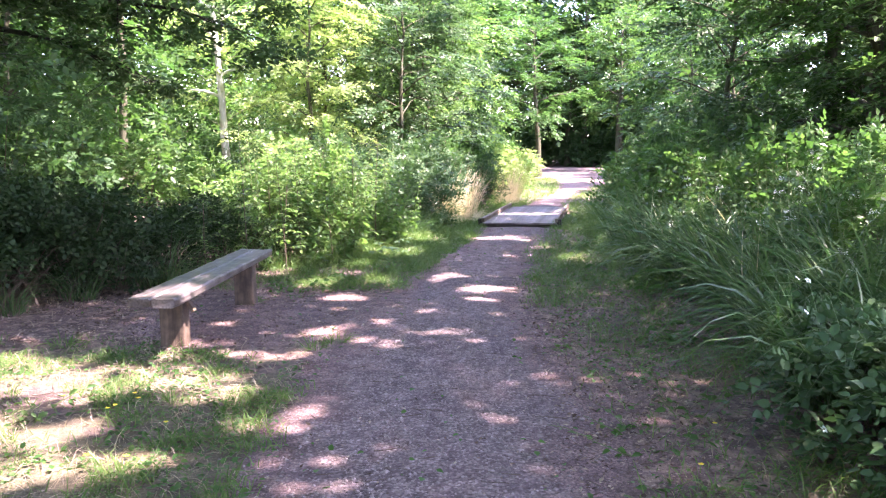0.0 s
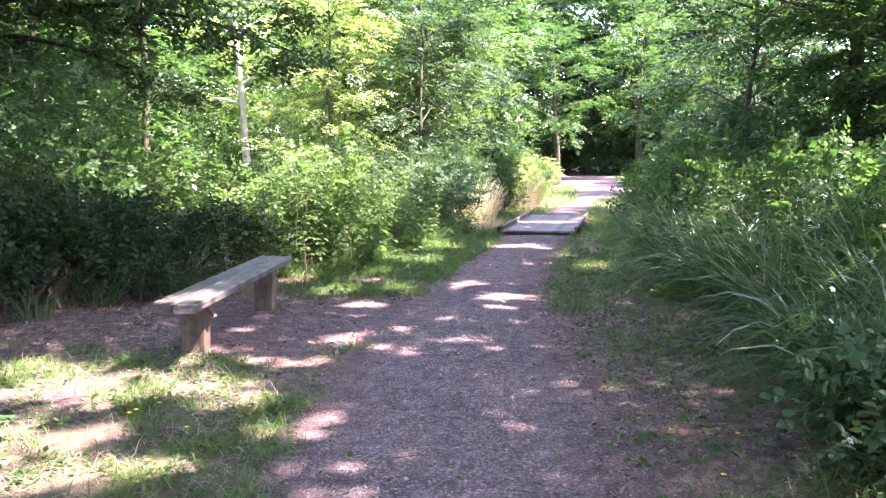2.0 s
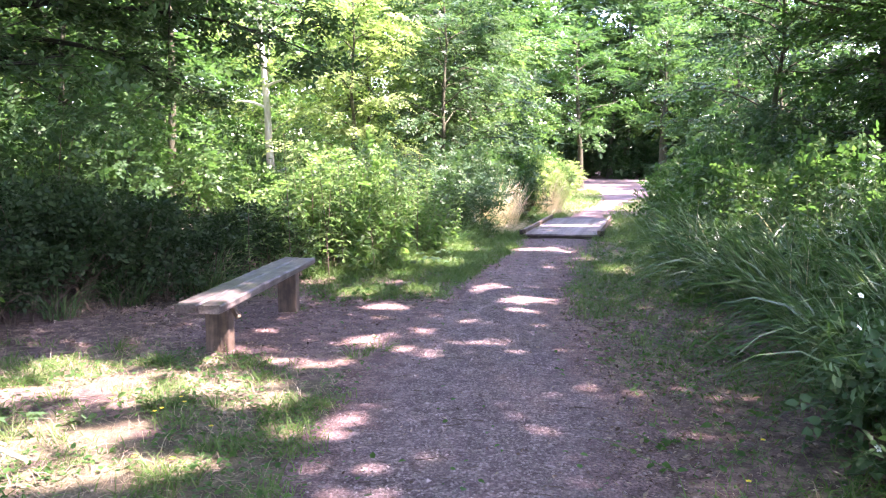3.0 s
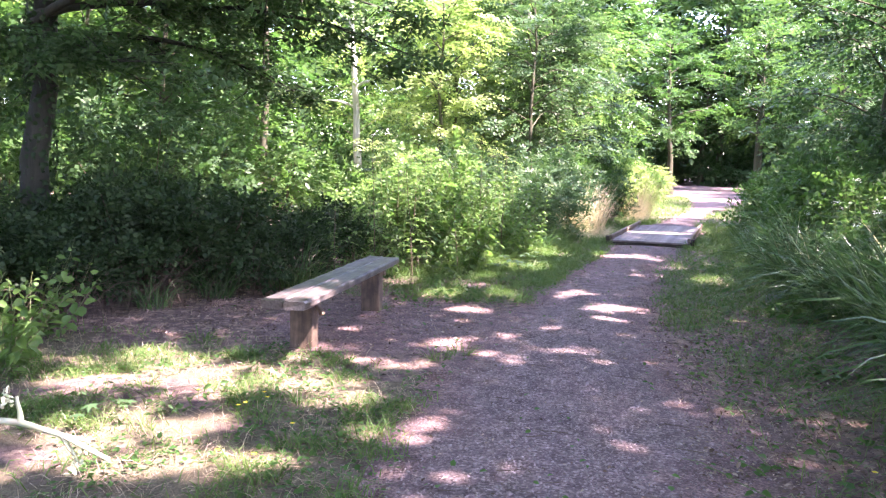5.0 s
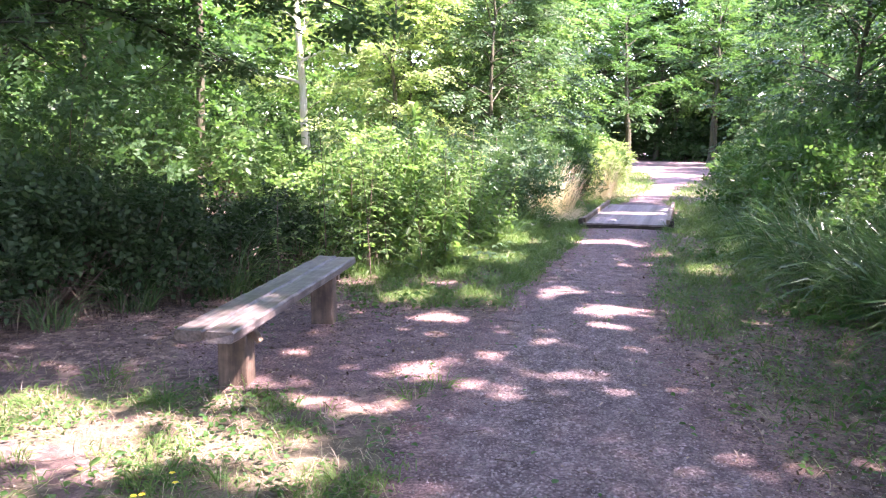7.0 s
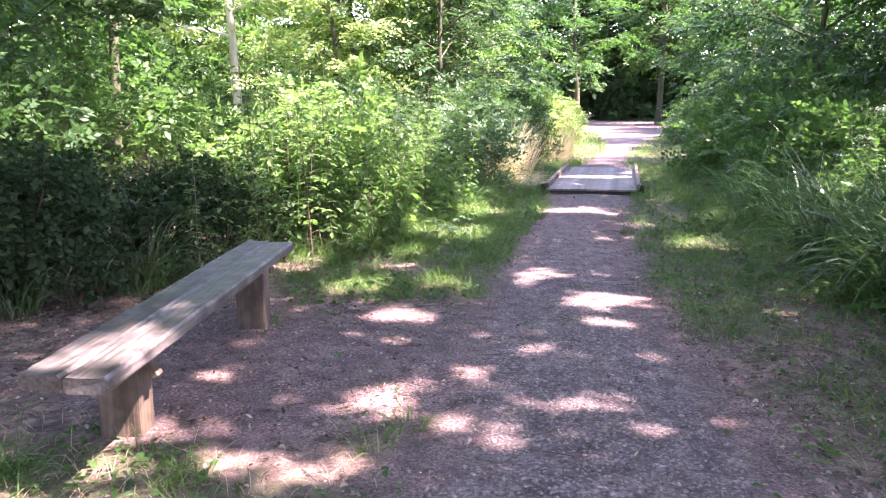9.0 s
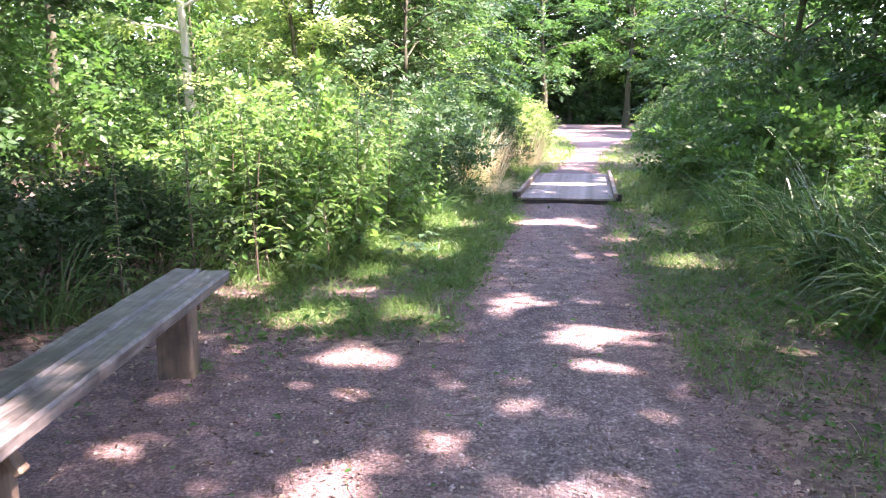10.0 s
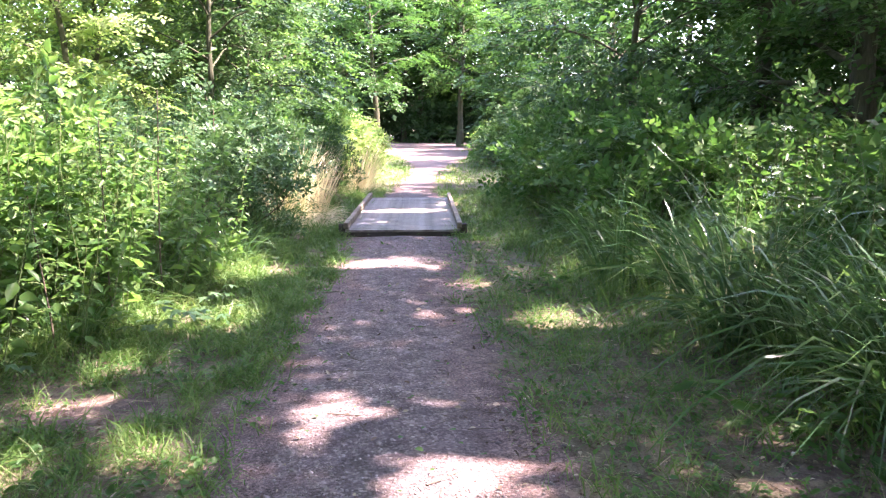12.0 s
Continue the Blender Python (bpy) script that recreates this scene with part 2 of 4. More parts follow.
def leaves(P, D, L, W, rng, fine=True, flat=0.6, N=None):
    """Leaf blades folded along the midrib, from base points P along D; flat: how far they face upwards, unless their normals N are given."""
    k = len(P)
    D = unit(D)
    N = unit(rng.normal(size=(k, 3)) * (1 - flat) + np.array([0, 0, 1]) * flat) if N is None else unit(N)
    S = unit(np.cross(D, N))
    N = np.cross(S, D)
    L, W = np.asarray(L).reshape(-1, 1), np.asarray(W).reshape(-1, 1)
    if fine:
        V = np.stack([P, P + D * L * 0.3 + S * W * 0.5 + N * W * 0.12, P + D * L * 0.68 + S * W * 0.4 + N * W * 0.08, P + D * L - N * L * 0.14,
                      P + D * L * 0.68 - S * W * 0.4 + N * W * 0.08, P + D * L * 0.3 - S * W * 0.5 + N * W * 0.12], 1)
        F = np.array([[0, 3, 2, 1], [0, 5, 4, 3]])
        return V.reshape(-1, 3), (np.arange(k)[:, None, None] * 6 + F).reshape(-1, 4)
    V = np.stack([P, P + D * L * 0.45 + S * W * 0.5 + N * W * 0.1, P + D * L - N * L * 0.08, P + D * L * 0.45 - S * W * 0.5 + N * W * 0.1], 1)
    F = np.array([[0, 2, 1], [0, 3, 2]])
    return V.reshape(-1, 3), (np.arange(k)[:, None, None] * 4 + F).reshape(-1, 3)


def sprigs(B, D, N, n, leaf, rng, fine=False, width=0.6, open_angle=0.6):
    """Flat sprigs that start at B and grow along D with the upper side N: n leaves each, set alternately, with one at the tip."""
    k = len(B)
    D = unit(D)
    N = unit(N - D * (N * D).sum(-1, keepdims=True))
    S = np.cross(D, N)
    s = np.linspace(0.1, 1, n)
    side = np.where(np.arange(n) % 2 == 0, 1.0, -1.0)
    side[-1] = 0.0
    reach = leaf * n * 0.36 * rng.uniform(0.75, 1.25, (k, 1, 1))
    P = B[:, None] + D[:, None] * reach * s[None, :, None] - np.array([0, 0, 1]) * reach * 0.22 * (s ** 2)[None, :, None]
    A = D[:, None] * np.where(side == 0, 1, open_angle)[None, :, None] + S[:, None] * side[None, :, None] + rng.normal(size=(k, n, 3)) * 0.16
    Q = np.broadcast_to(N[:, None], P.shape) + rng.normal(size=P.shape) * 0.22
    L = leaf * rng.uniform(0.65, 1.2, k * n)
    return leaves(P.reshape(-1, 3), A.reshape(-1, 3), L, L * width * rng.uniform(0.85, 1.15, k * n), rng, fine, 0, Q.reshape(-1, 3))


def blades(P, D, H, W, droop, segs=3, rng=None):
    """Grass blades: ribbons that rise along D and arch over, to fine tips."""
    k = len(P)
    D = unit(D)
    side = unit(np.cross(D, np.array([0, 0, 1.0])) + (rng.normal(size=(k, 3)) * 0.25 if rng is not None else 1e-6))
    out = unit(D * np.array([1, 1, 0]) + 1e-6)
    H, W, droop = (np.asarray(a, float).reshape(-1, 1) for a in (H, W, droop))
    rows = []
    for i in range(segs + 1):
        s = i / segs
        c = P + D * H * s + out * H * droop * s * s * 0.8 - np.array([0, 0, 1]) * H * droop * s ** 2.6
        w = W * 0.5 * max(0.06, (1 - s ** 2.2)) * (0.7 + 0.3 * min(1, s * 4))
        rows += [c - side * w, c + side * w]
    V = np.stack(rows, 1)
    F = np.array([[2 * i, 2 * i + 1, 2 * i + 3, 2 * i + 2] for i in range(segs)])
    return V.reshape(-1, 3), (np.arange(k)[:, None, None] * (2 * segs + 2) + F).reshape(-1, 4)


def tube(pts, radii, sides=7):
    pts, radii = np.asarray(pts, float), np.asarray(radii, float)
    k = len(pts)
    T = unit(np.gradient(pts, axis=0))
    ref = np.where(np.abs(T[:, 2:3]) > 0.9, np.array([[1.0, 0, 0]]), np.array([[0, 0, 1.0]]))
    A = unit(np.cross(T, ref))
    B = np.cross(T, A)
    a = np.linspace(0, 2 * np.pi, sides, endpoint=False)
    V = pts[:, None] + (A[:, None] * np.cos(a)[None, :, None] + B[:, None] * np.sin(a)[None, :, None]) * radii[:, None, None]
    F = [[i * sides + j, i * sides + (j + 1) % sides, (i + 1) * sides + (j + 1) % sides, (i + 1) * sides + j] for i in range(k - 1) for j in range(sides)]
    return V.reshape(-1, 3), np.array(F)


def wander(start, end, n, amount, rng, sag=0.0):
    s = np.linspace(0, 1, n)[:, None]
    p = np.asarray(start) * (1 - s) + np.asarray(end) * s
    j = rng.normal(size=(n, 3)) * amount
    j[0] = 0
    p = p + np.cumsum(j, 0) * 0.5
    p[:, 2] += sag * (s[:, 0] * (1 - s[:, 0])) * 4
    return p


def box_bm(sx, sy, sz, bevel=0.008, at=(0, 0, 0)):
    bm = bmesh.new()
    bmesh.ops.create_cube(bm, size=1, matrix=Matrix.Translation(at) @ Matrix.Diagonal((sx, sy, sz, 1)))
    bmesh.ops.bevel(bm, geom=bm.edges[:], offset=bevel, segments=2, affect="EDGES", profile=0.6)
    return bm


# ---------------------------------------------------------------- the plan
Y_PATH = [-60, 0, 3.4, 5.7, 8.0, 9.0, 10.2, 11.4, 13.4, 16.4, 21.5, 24, 27.6, 31.5, 36, 45, 58, 70]
X_LEFT = [-1.0, -0.95, -1.02, -1.15, -1.05, -0.8, -0.68, -0.5, -0.12, 0.22, 1.12, 1.8, 2.62, 3.4, 4.1, 4.6, 5.0, 5.0]
X_RIGHT = [1.0, 0.8, 0.74, 0.69, 0.57, 0.54, 0.66, 0.78, 1.05, 1.6, 2.58, 2.75, 3.4, 4.25, 5.6, 8.6, 12, 13.0]
Y_HEDGE = [-60, 3, 5, 7.6, 8.6, 10.6, 11.1, 12.1, 14.5, 17.9, 22, 27, 33, 40, 48, 56]
X_HEDGE_L = [-7, -5.6, -5.2, -4.8, -4.0, -2.9, -2.35, -1.95, -1.25, -0.6, 0.25, 1.2, 2.0, 1.9, 2.4, -4]
Y_HEDGE_R = [-60, 3.7, 6.5, 9.3, 11.5, 13.8, 17.3, 22, 28, 34, 40, 48, 56]
X_HEDGE_R = [3.0, 1.75, 2.1, 1.95, 1.95, 2.2, 2.6, 3.9, 5.7, 7.7, 10.0, 12.5, 20]


def left_edge(y): return np.interp(y, Y_PATH, X_LEFT)
def right_edge(y): return np.interp(y, Y_PATH, X_RIGHT)
def hedge_left(y): return np.interp(y, Y_HEDGE, X_HEDGE_L)
def hedge_right(y): return np.interp(y, Y_HEDGE_R, X_HEDGE_R)


def vnoise(x, y, scale, seed=0):
    """Smooth value noise on arrays, 0 to 1."""
    r = np.random.RandomState(seed).rand(64, 64)
    u, v = np.asarray(x) * scale + 1000.3, np.asarray(y) * scale + 1000.7
    i, j = np.floor(u).astype(int), np.floor(v).astype(int)
    f, g = u - i, v - j
    f, g = f * f * (3 - 2 * f), g * g * (3 - 2 * g)
    a, b, c, d = r[i % 64, j % 64], r[(i + 1) % 64, j % 64], r[i % 64, (j + 1) % 64], r[(i + 1) % 64, (j + 1) % 64]
    return a * (1 - f) * (1 - g) + b * f * (1 - g) + c * (1 - f) * g + d * f * g


def step(a, b, x):
    t = np.clip((x - a) / (b - a), 0, 1)
    return t * t * (3 - 2 * t)


def height_at(x, y):
    x, y = np.asarray(x, float), np.asarray(y, float)
    near = np.exp(-((y - 8) / 30) ** 2 - (x / 25) ** 2)
    bump = ((vnoise(x, y, 0.6, 3) - 0.5) * 0.05 + (vnoise(x, y, 2.3, 4) - 0.5) * 0.025) * near
    crown = step(0.5, 0.0, np.abs((x - left_edge(y)) / (right_edge(y) - left_edge(y)) - 0.5)) * 0.02
    rise = 0.6 * step(32, 75, y)
    return bump * 0.6 + crown - 0.02 + rise


def masks(x, y):
    """How much each place is path, trodden earth and grass."""
    l, r = left_edge(y), right_edge(y)
    w = (vnoise(x, y, 1.1, 8) - 0.5) * 0.3 + (vnoise(x, y, 4.5, 9) - 0.5) * 0.18
    path = step(-0.1, 0.55, x - l + w) * step(-0.1, 0.55, r - x + w)
    bench = step(1.0, 0.55, np.hypot((x + 2.0) / 1.7, (y - 7.5) / 1.7)) * (y > 4)
    bare_r = step(9.0, 7.0, y) * step(0.0, 0.3, x - r) * step(0.7, 0.2, x - r) * 0.5
    trodden = np.maximum(np.maximum(bench, bare_r), step(-0.25, 0.05, x - l + w) * step(-0.3, 0.05, r - x + w))
    patchy = vnoise(x, y, 1.5, 12) * 0.7 + vnoise(x, y, 4.0, 13) * 0.3
    lawn_l = step(6.8, 5.8, y) * step(0.1, -0.2, x - l) * step(0.22, 0.45, patchy) * 0.9
    strip_l = step(8.6, 9.4, y) * (1 - step(11.4, 10.2, y) * step(0.62, 0.42, patchy) * 0.8) * step(0.15, -0.15, x - l) * step(-0.6, 0.2, x - hedge_left(y) + 0.4)
    strip_r = (step(7.5, 10.0, y) * 0.5 + 0.15 + 0.5 * step(0.42, 0.7, patchy)) * step(-0.1, 0.25, x - r)
    grass = np.clip(np.maximum(np.maximum(lawn_l, strip_l), strip_r), 0, 1) * (1 - path) * (1 - bench * 0.95)
    return path, trodden, grass


# ---------------------------------------------------------------- ground
def axis(lo, hi, top, stepsize, far):
    mid = np.concatenate([np.arange(lo, hi, stepsize), np.arange(hi, top + 1e-6, 0.3)])
    out = np.geomspace(0.5, far, 24)
    return np.concatenate([lo - out[::-1], mid, top + out])


def build_ground():
    xs, ys = axis(-7.0, 5.0, 14.0, 0.09, 1500), axis(1.0, 25.0, 62.0, 0.09, 1500)
    X, Y = np.meshgrid(xs, ys)
    Z = height_at(X, Y)
    nx, ny = len(xs), len(ys)
    idx = np.arange(nx * ny).reshape(ny, nx)
    F = np.stack([idx[:-1, :-1], idx[:-1, 1:], idx[1:, 1:], idx[1:, :-1]], -1).reshape(-1, 4)
    me = mesh_np("ground", [(np.stack([X, Y, Z], -1).reshape(-1, 3), F)], GROUND, True)
    for name, values in zip(("path", "trodden", "grassy"), masks(X.ravel(), Y.ravel())):
        me.attributes.new(name, "FLOAT", "POINT").data.foreach_set("value", values)
    tagged(new("ground", me), "trodden woodland floor with a purplish-grey gravel path", "ground", kind="structure")


build_ground()

# ---------------------------------------------------------------- the bench
def worn_plank(width, length, thick, at, seed):
    """A plank along y whose corners are rounded and chipped unevenly, and whose top is slightly hollow."""
    bm = bmesh.new()
    w, h, c = width / 2, thick / 2, 0.014
    ring = [(-w + c, -h), (w - c, -h), (w, -h + c), (w, h - c), (w - c, h), (w * 0.35, h - 0.002), (-w * 0.3, h - 0.003), (-w + c, h), (-w, h - c), (-w, -h + c)]
    n, rows = 64, []
    for k in range(n + 1):
        y = (k / n - 0.5) * length
        end = min(1.0, 0.93 + 0.035 * min(k, n - k))
        row_v = []
        for q, (x, z) in enumerate(ring):
            j = noise.noise(Vector((x * 9 + seed * 7.7, y * 5.5, z * 9))) * 0.006 + noise.noise(Vector((q * 3.1 + seed, y * 17, 2.0))) * 0.003
            row_v.append(bm.verts.new((at[0] + x * end + j, at[1] + y + (noise.noise(Vector((x * 14, z * 14, seed + k))) * 0.012 if k in (0, n) else 0), at[2] + z * end + j * (1.3 if q in (3, 4, 7, 8) else 0.5))))
        rows.append(row_v)
    for a, b in zip(rows, rows[1:]):
        for q in range(len(ring)):
            bm.faces.new((a[q], b[q], b[(q + 1) % len(ring)], a[(q + 1) % len(ring)]))
    bm.faces.new(rows[0]), bm.faces.new(rows[-1][::-1])
    bmesh.ops.recalc_face_normals(bm, faces=bm.faces[:])
    return bm


def build_bench():
    top, thick = 0.5, 0.072
    bench = thing("bench", pose(-2.43, 7.14, 0, 0, 0, 1.0), "backless bench of weathered grey timber planks on two square posts", "bench")
    for k, (x, w, y) in enumerate(((-0.098, 0.186, 0.035), (0.098, 0.186, 0.005))):
        bm = worn_plank(w, 3.06, thick, (x, y, top - thick / 2), k + 1)
        part("seat_plank", bm, SEAT_WOOD, bench, "weathered grey plank with split grain")
    for x, y in ((-0.075, -0.84), (0.02, 0.98)):
        bm = box_bm(0.2, 0.16, top - thick + 0.1, 0.014, (x, y, (top - thick - 0.1) / 2 - 0.002))
        part("leg", bm, POST_WOOD, bench, "square brown timber post")
        bm = box_bm(0.27, 0.06, 0.075, 0.008, (x - 0.02, y + 0.111, top - thick - 0.04))
        part("bearer", bm, POST_WOOD, bench)
        if y > 0:
            continue
        brace = bmesh.new()
        bmesh.ops.create_cube(brace, size=1, matrix=Matrix.Translation((x + 0.13, y - 0.02, top - thick - 0.085)) @ Matrix.Rotation(radians(-32), 4, "Y") @ Matrix.Diagonal((0.035, 0.06, 0.17, 1)))
        bmesh.ops.bevel(brace, geom=brace.edges[:], offset=0.005, segments=1, affect="EDGES")
        part("brace", brace, POST_WOOD, bench, "splintered pale wedge under the seat")


build_bench()

# ---------------------------------------------------------------- the footbridge
def build_bridge():
    ang = -math.degrees(math.atan2(0.88, 5.2))
    base = pose(0.985, 16.42, 0, 0, 0, ang)
    bridge = thing("footbridge", base, "low timber plank footbridge with side kerbs across the path", "footbridge")
    length, width = 5.0, 1.56
    for x in (-0.55, 0.0, 0.55):
        part("beam", box_bm(0.12, length - 0.1, 0.12, 0.01, (x, length / 2, 0.0)), BEAM_WOOD, bridge, "dark bearer under the deck")
    # near-black front strip imitates the shaded gap below the deck edge
    part("end_beam", box_bm(width + 0.12, 0.1, 0.09, 0.01, (0, 0.06, 0.015)), BEAM_WOOD, bridge, "end beam darkened as the shaded gap under the deck")
    for x in (-1, 1):
        part("kerb", box_bm(0.07, length + 0.02, 0.085, 0.014, (x * (width / 2 + 0.0), length / 2, 0.147)), KERB_WOOD, bridge, "worn timber kerb rail")
        for y in (0.15, length / 2, length - 0.15):
            part("kerb_block", box_bm(0.066, 0.14, 0.034, 0.005, (x * width / 2, y, 0.089)), KERB_WOOD, bridge)
        part("end_post", box_bm(0.09, 0.1, 0.2, 0.012, (x * (width / 2 + 0.055), 0.045, 0.07)), BEAM_WOOD, bridge, "dark stub post at the deck's end")
    count = 33
    pitch = length / count
    bm = box_bm(width + 0.08, pitch - 0.008, 0.032, 0.004)
    first = part("board", bm, DECK_WOOD, bridge)
    for k in range(count):
        ob = first if k == 0 else new("board", first.data)
        ob.parent = bridge
        ob.matrix_basis = pose(random.uniform(-0.008, 0.008), (k + 0.5) * pitch, 0.072 + random.uniform(-0.002, 0.002), random.uniform(-0.4, 0.4), random.uniform(-0.2, 0.2), random.uniform(-0.2, 0.2))


build_bridge()

# ---------------------------------------------------------------- plants
def tree(seed, height, trunk_r, crown_base, crown_r, n_leaf, leaf_len, leaf_mat, bark, label, limbs=14, lean=(0, 0), fine=False):
    """A tapered trunk, limbs that fork off it, and sprays of leaves along the limbs' outer parts. Built at the origin."""
    rng = np.random.RandomState(seed)
    t = thing("tree", Matrix.Identity(4), label, "tree")
    top = np.array([lean[0], lean[1], height])
    spine = wander((0, 0, -0.2), top, 12, 0.12, rng)
    s = np.linspace(0, 1, 12)
    part_np("trunk", [tube(spine, trunk_r * (1 - 0.85 * s) * (1 + 0.5 * np.exp(-s * 22)), 9)], bark, t, smooth=True)
    P, D = [], []
    for k in range(limbs):
        u = (k + rng.rand() * 0.8) / limbs
        z = crown_base + (height * 0.95 - crown_base) * u
        a = k * 2.4 + rng.rand()
        reach = crown_r * (0.55 + 0.45 * rng.rand()) * math.sqrt(max(0.08, 1 - (u * 1.5 - 0.5) ** 2 * 0.55))
        st = np.array([np.interp(z, spine[:, 2], spine[:, c]) for c in (0, 1)] + [z])
        en = st + np.array([math.cos(a) * reach, math.sin(a) * reach, reach * (0.05 + 0.5 * u)])
        line = wander(st, en, 8, 0.07, rng, 0.12 * reach)
        chunks = [tube(line, trunk_r * 0.34 * (1 - 0.88 * np.linspace(0, 1, 8)) * (0.6 + 0.4 * (1 - u)), 6)]
        for q in range(4):
            w = line[3 + q]
            tip = w + unit(rng.normal(size=3) * np.array([1, 1, 0.35]) + (en - st) / reach * 0.7) * reach * 0.45
            twig = wander(w, tip, 5, 0.05, rng)
            chunks.append(tube(twig, trunk_r * 0.1 * np.linspace(1, 0.15, 5), 4))
            P += [twig[1:], line[1 + q:5 + q]]
        part_np("limb", chunks, bark, t)
    anchors = np.concatenate(P)
    k = n_leaf // 9
    pos = anchors[rng.randint(len(anchors), size=k)] + rng.normal(size=(k, 3)) * np.array([0.3, 0.3, 0.1]) * (crown_r / 3.0)
    out = unit((pos - np.array([0, 0, height * 0.5])) * np.array([1, 1, 0.15]))
    D = out + rng.normal(size=(k, 3)) * np.array([0.6, 0.6, 0.2]) - np.array([0, 0, 0.18])
    N = np.array([0, 0, 0.8]) + out * 0.45 + rng.normal(size=(k, 3)) * 0.35
    tagged(part_np("crown", [sprigs(pos, D, N, 9, leaf_len, rng, fine)], leaf_mat, t), kind="stuff")
    return t


def shrub(seed, name, label, radius, height, n_leaf, leaf_len, leaf_mat, flat=0.45, lumps=26, width=0.6, stems=14, category="shrub", triple=False, fine=False):
    """Woody stems that fan out from the base into a lumpy, gappy mass of leaves."""
    rng = np.random.RandomState(seed)
    t = thing(name, Matrix.Identity(4), label, category)
    a, u, v = rng.rand(lumps) * 6.283, np.sqrt(rng.rand(lumps)), rng.rand(lumps)
    top = height * np.sqrt(np.maximum(0.12, 1 - u ** 2 * 0.75)) * rng.uniform(0.75, 1.08, lumps)
    C = np.stack([np.cos(a) * u * radius, np.sin(a) * u * radius, top * (0.16 + 0.84 * v ** 0.6)], 1)
    size = radius * rng.uniform(0.14, 0.32, lumps)
    chunks = []
    for c in C[:stems]:
        chunks.append(tube(wander((c[0] * 0.15, c[1] * 0.15, -0.05), c, 6, 0.03, rng), 0.014 * np.linspace(1.2, 0.3, 6), 5))
    tagged(part_np("stem_mass", chunks, STEM_BROWN, t), kind="stuff")
    m = 3 if triple else 7
    q = n_leaf // 7 if not triple else n_leaf
    k = rng.randint(lumps, size=q)
    off = unit(rng.normal(size=(q, 3)) + np.array([0, 0, 0.25]))
    pos = C[k] + off * (0.35 + 0.65 * rng.rand(q, 1)) * size[k][:, None] * np.array([1.2, 1.2, 0.9])
    pos[:, 2] = np.maximum(pos[:, 2], 0.06)
    D = off * np.array([1, 1, 0.7]) + rng.normal(size=(q, 3)) * 0.45
    N = off * 0.5 + np.array([0, 0, 0.7 * flat / 0.45]) + rng.normal(size=(q, 3)) * 0.3
    tagged(part_np("foliage", [sprigs(pos, D, N, m, leaf_len, rng, fine, width, 0.45 if triple else 0.6)], leaf_mat, t), kind="stuff")
    return t


def herb(seed, name, label, n_stem, height, spread, leaf_len, leaf_mat, pairs=11, flowers=0, width=0.5, category="wild plant"):
    """Upright leafy stems with opposite drooping leaves, some with flat white flower heads."""
    rng = np.random.RandomState(seed)
    t = thing(name, Matrix.Identity(4), label, category)
    st, P, D, LL, fl = [], [], [], [], []
    for k in range(n_stem):
        a, r = rng.rand() * 6.283, math.sqrt(rng.rand()) * spread
        b = np.array([math.cos(a) * r, math.sin(a) * r, -0.03])
        h = height * rng.uniform(0.6, 1.08)
        e = b + np.array([math.cos(a) * rng.uniform(0, 0.4) + rng.normal() * 0.16, math.sin(a) * rng.uniform(0, 0.4) + rng.normal() * 0.16, h])
        line = wander(b, e, 7, 0.012, rng)
        st.append(tube(line, 0.0035 * np.linspace(1.2, 0.4, 7), 4))
        for q in range(pairs):
            s = 0.12 + 0.88 * (q + rng.rand() * 0.5) / pairs
            p = np.array([np.interp(s * 6, range(7), line[:, c]) for c in range(3)])
            ang = q * 1.571 + a + rng.normal() * 0.2
            ll = leaf_len * (1.15 - 0.75 * s ** 2) * rng.uniform(0.7, 1.2)
            for sg in (0, math.pi):
                P.append(p + np.array([math.cos(ang + sg), math.sin(ang + sg), 0]) * 0.02)
                D.append([math.cos(ang + sg), math.sin(ang + sg), rng.uniform(-0.9, 0.4)])
                LL.append(ll)
        if k < flowers:
            for _ in range(30):
                q = rng.normal(size=3) * np.array([0.03, 0.03, 0.014])
                fl.append(e + q + np.array([0, 0, 0.02]))
    tagged(part_np("stem_mass", st, STEM_GREEN, t), kind="stuff")
    P, D, LL = np.array(P), np.array(D, float), np.array(LL)
    tagged(part_np("foliage", [leaves(P, D, LL, LL * width, rng, True, 0.6)], leaf_mat, t), kind="stuff")
    if fl:
        fl = np.array(fl)
        tagged(part_np("flower_head", [leaves(fl, rng.normal(size=fl.shape) * np.array([1, 1, 0.3]), np.full(len(fl), 0.019), np.full(len(fl), 0.016), rng, False, 0.9)], PETAL_WHITE, t, "flat white flower heads"), kind="stuff")
    return t


